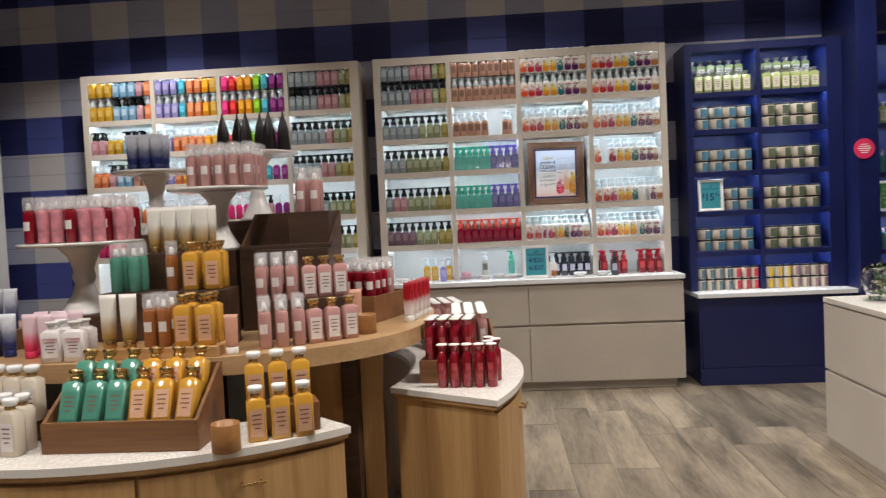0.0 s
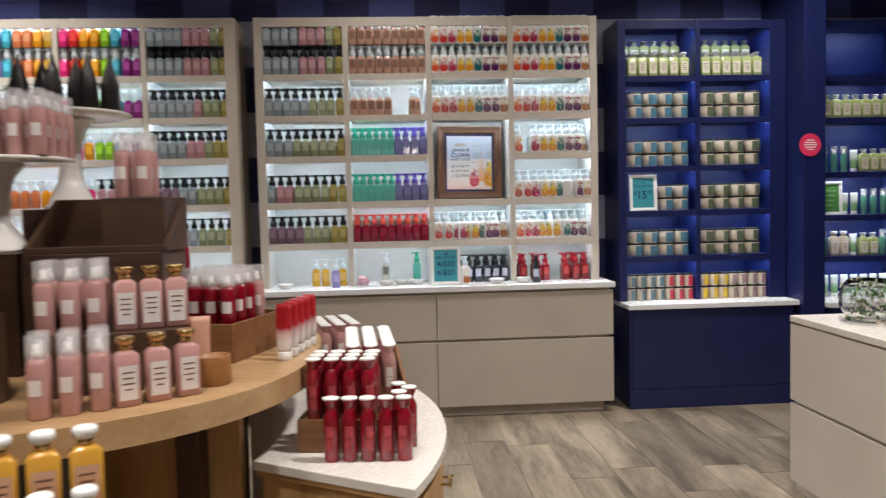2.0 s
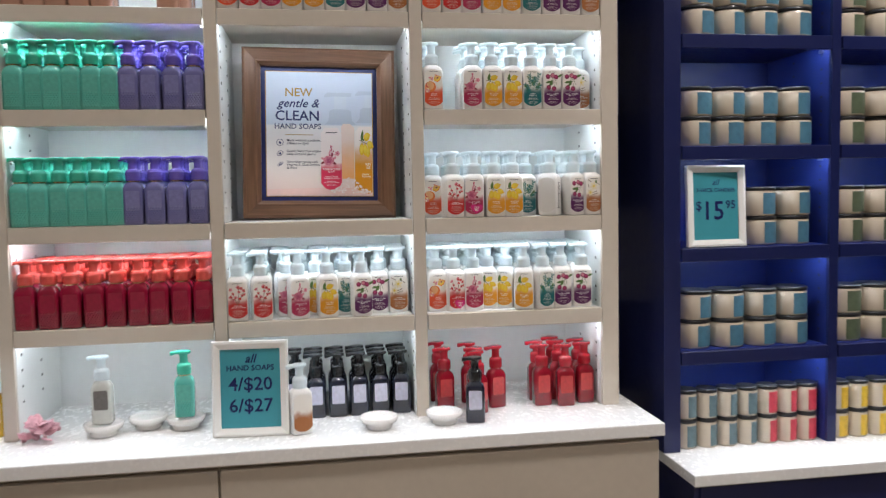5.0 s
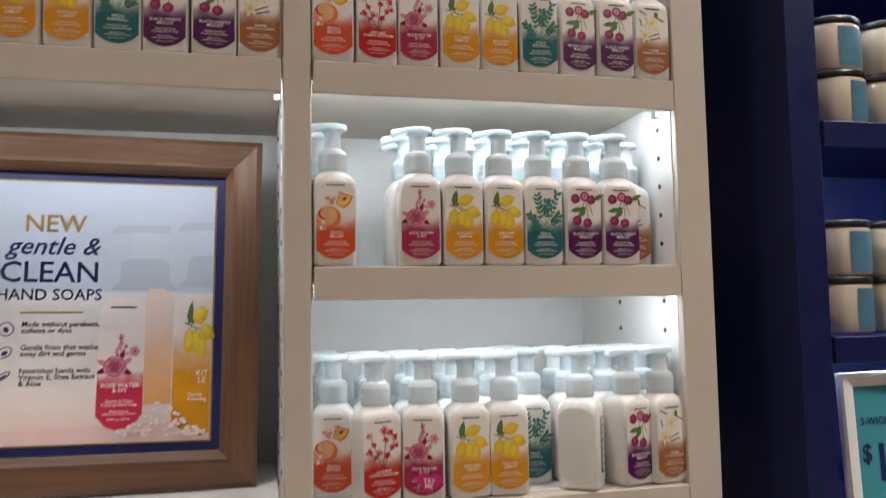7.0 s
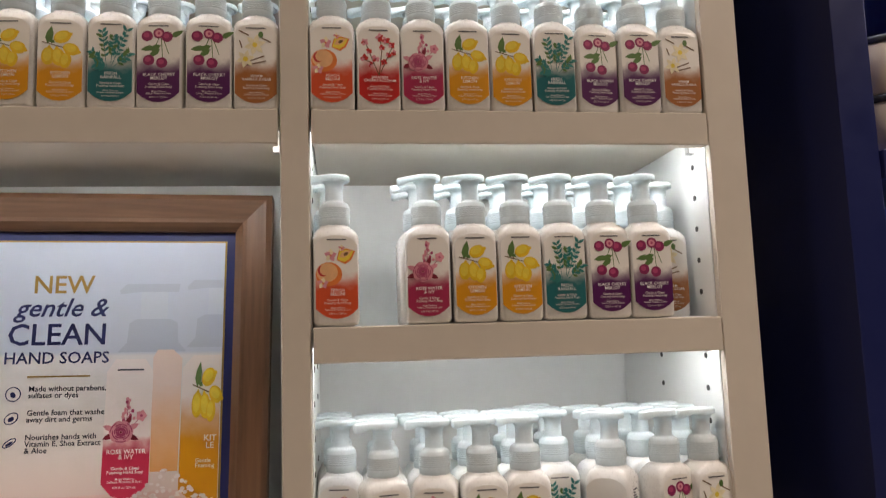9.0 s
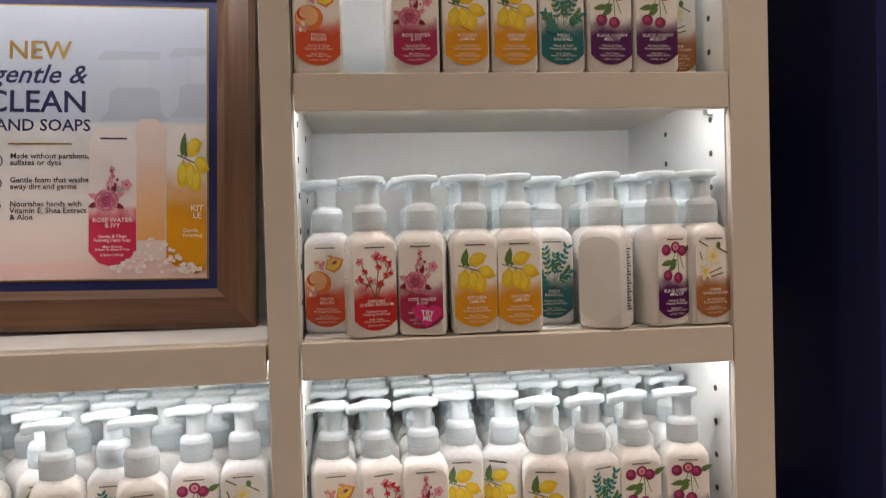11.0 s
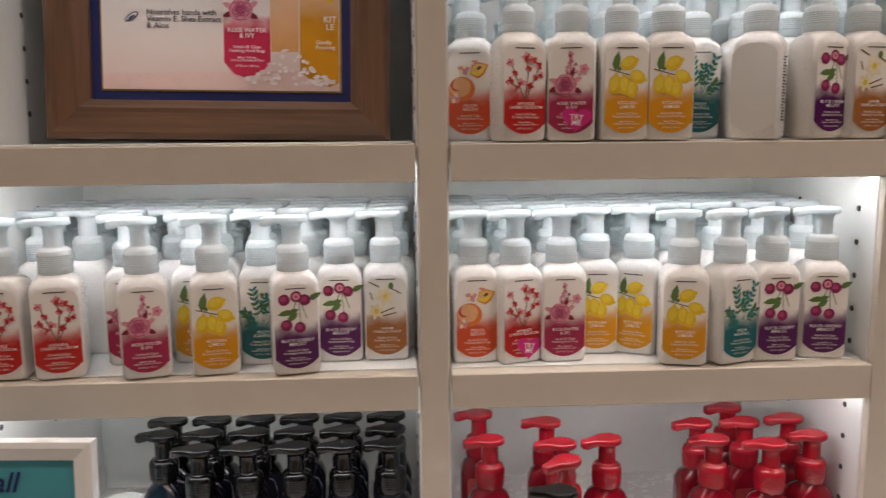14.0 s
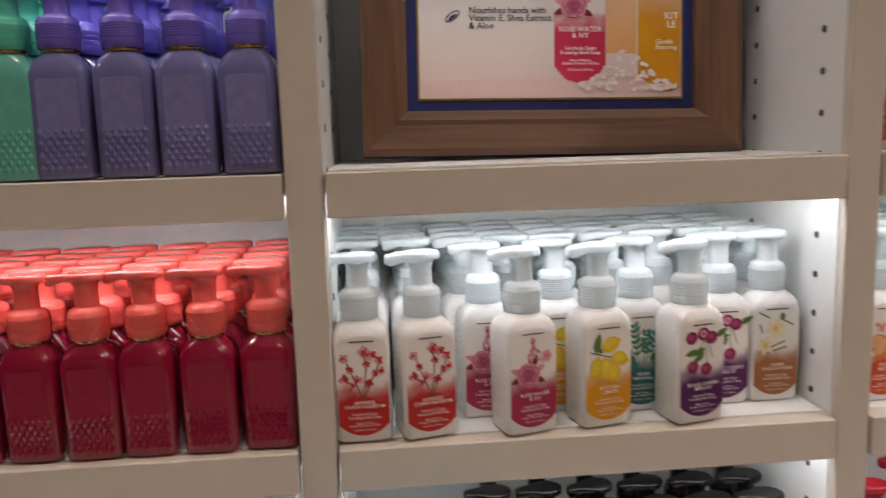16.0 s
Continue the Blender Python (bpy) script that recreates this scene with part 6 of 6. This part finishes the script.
# left end of the table
for i in range(4):
    goods("navy_tube", -1.72 + i * 0.062, 2.74 - i * 0.012, ZT, rng.uniform(-5, 5))
    goods("navy_tube", -1.82 + i * 0.062, 2.88, ZT + 0.0805, rng.uniform(-5, 5))
for i in range(3):
    goods("pink_tube", -1.425 + i * 0.066, 2.66 - i * 0.012, ZT, rng.uniform(-6, 6))
    goods("pink_tube", -1.425 + i * 0.066, 2.735, ZT, rng.uniform(-6, 6))
block(-1.92, -1.60, 2.83, 2.95, ZT, ZT + 0.08, M_CRATE, "brown wooden riser under tubes")
M_BLOSSOM = mat("white_red_lotion", (0.72, 0.66, 0.64), 0.3, vary=0.12, scale=30)
LOT = square_bottle("lotion_bottle", M_BLOSSOM, M_LOTIONR, M_SOAPW, 0.036, 0.026, 0.115, 0.026, M_SOAPW)
KITS["lotion"] = (LOT, "white lotion bottle with a red printed label")
for i in range(2):
    goods("lotion", -1.282 + i * 0.082, 2.565, ZT, 4)
    goods("lotion", -1.282 + i * 0.082, 2.625, ZT, 4)

# goods on the side cabinet
crate("wooden_crate", -0.045, 0.195, 3.125, 3.335, ZA, ZA + 0.095, M_CRATE, "brown wooden crate under crimson bottles", turn=-8)
part("crate_filling", box(-0.107, 0.107, -0.092, 0.092, 0, 0.078), M_CRATE, None, "wooden false floor inside the crate", "board").matrix_basis = pose(0.075, 3.23, ZA + 0.0125, 0, 0, -8)
for i in range(5):
    goods("red_gel", 0.045 + i * 0.050, 3.065 - i * 0.004, ZA, rng.uniform(-20, 20))
for i in range(3):
    goods("red_gel", 0.232 + (i % 2) * 0.03, 3.115 + i * 0.05, ZA, rng.uniform(-20, 20))
for r in range(3):
    for i in range(4):
        goods("red_gel", -0.01 + i * 0.052 + r * 0.006, 3.165 + r * 0.055 - i * 0.006, ZA + 0.091, rng.uniform(-20, 20))
ZB = ZA + 0.0005
crate("wooden_crate", 0.03, 0.255, 3.42, 3.90, ZA, ZA + 0.16, M_CRATE, "brown wooden tray of tilted crimson bottles", turn=4, front=0.55)
part("crate_filling", box(-0.096, 0.096, -0.22, 0.22, 0, 0.07), M_CRATE, None, "wooden false floor inside the crate", "board").matrix_basis = pose(0.1425, 3.66, ZA + 0.0125, 0, 0, 4)
for r in range(6):
    for i in range(3):
        goods(("red_gel", "red_gel", "pink_gel")[i], 0.09 + i * 0.058 - r * 0.004, 3.475 + r * 0.066, ZA + 0.086, 0, 14)
part("display_riser", box(-0.13, 0.13, -0.16, 0.16, 0, 0.06, 0.002), M_CRATE, None, "brown wooden riser under blush bottles", "riser", "wooden risers").matrix_basis = pose(-0.01, 4.12, ZA, 0, 0, 14)
for r in range(5):
    for i in range(4):
        goods("pink_gel", -0.10 + i * 0.056 - r * 0.014, 4.0 + r * 0.058 + i * 0.014, ZA + 0.0605, rng.uniform(-10, 10))

# the whole group stands a little further from the aisle
for o in set(bpy.data.objects) - before:
    if o.parent is None:
        o.matrix_basis = Matrix.Translation((-0.115, 0.115, 0)) @ o.matrix_basis

# ---- wire basket with greenery on the pale counter ----
M_WIRE = mat("thin_steel_wire", (0.45, 0.45, 0.45), 0.25, 1.0, vary=0.05)


def cloche(x, y, r):
    ob = empty("glass_bowl", pose(x, y, 0.8745), "clear glass globe bowl filled with greenery on the counter", "bowl", "glass bowls")
    prof = [(r * 0.45, 0.0), (r * 0.75, r * 0.16), (r * 0.96, r * 0.5), (r, r * 0.85), (r * 0.9, r * 1.25), (r * 0.7, r * 1.5)]
    inner = [(a - 0.003, max(b, 0.003)) for a, b in prof]
    g = part("globe", lathe(prof + inner[::-1], 32, closed=False), M_GLASS, ob, "clear curved glass")
    rr = random.Random(int(x * 100))
    bm = bmesh.new()
    for i in range(170):
        a, q, h = rr.uniform(0, 6.28), r * 0.8 * rr.random() ** 0.5, r * rr.uniform(0.1, 1.45)
        m = Matrix.LocRotScale((q * math.cos(a), q * math.sin(a), h), Euler((rr.uniform(-1.5, 1.5), rr.uniform(-1.5, 1.5), rr.uniform(0, 6))), None)
        L, W = rr.uniform(0.02, 0.045), rr.uniform(0.006, 0.012)
        vs = [bm.verts.new(m @ Vector(p)) for p in ((0, 0, 0), (L * 0.4, -W, 0.004), (L, 0, 0), (L * 0.4, W, 0.004))]
        f = bm.faces.new(vs)
        f.material_index = 0 if rr.random() < 0.6 else 1
    lv = part("greenery", bm, [M_GREENL, M_WAX], ob, "mixed green leaves and pale petals")
    tagged(lv, kind="stuff")


cloche(2.31, 4.48, 0.13)
cloche(2.57, 4.36, 0.14)
cloche(2.40, 4.12, 0.12)


# ---- rows of bottles further back on the shelves ----
def joined(name, items, label):
    verts, faces, slots, mats = [], [], [], []
    for me, m in items:
        base = len(verts)
        if me.materials[0] not in mats:
            mats.append(me.materials[0])
        k = mats.index(me.materials[0])
        verts += [tuple(m @ v.co) for v in me.vertices]
        for p in me.polygons:
            faces.append([base + i for i in p.vertices])
            slots.append(k)
    me = bpy.data.meshes.new(name)
    me.from_pydata(verts, [], faces)
    for m in mats:
        me.materials.append(m)
    me.polygons.foreach_set("material_index", slots)
    me.polygons.foreach_set("use_smooth", [True] * len(faces))
    tagged(new(name, me), label, "bottles", kind="stuff")


joined("coloured_soap_bottles", STUFF["coloured"], "coloured pump bottles standing in rows behind the front ones")

# ---- floor planks, last ----
pm = []
for L in (1.25,):
    bm = box(-L / 2 + 0.002, L / 2 - 0.002, -0.125 + 0.002, 0.125 - 0.002, -0.0038, 0.0)
    pm.append(mesh_of(bm, "plank", [M_FLOOR]))
floor_ob = bpy.data.objects["floor"]
ang = radians(90)
ca, sa = math.cos(ang), math.sin(ang)
cx, cy = 0.655, 2.6
for j in range(-40, 41):
    for i in range(-8, 9):
        u, v = i * 1.25 + (j * j * 0.37 + j * 0.47) % 1.25, j * 0.25
        x, y = cx + u * ca - v * sa, cy + u * sa + v * ca
        lo, hi = max(y - 0.625, Y0 + 0.002), min(y + 0.625, Y1 - 0.002)
        if x - 0.125 < X0 or x + 0.125 > X1 or hi - lo < 0.05:
            continue
        place(pm[0], "plank", floor_ob, pose(x, (lo + hi) / 2, 0, 0, 0, 90) @ Matrix.Diagonal(((hi - lo) / 1.25, 1, 1, 1)))
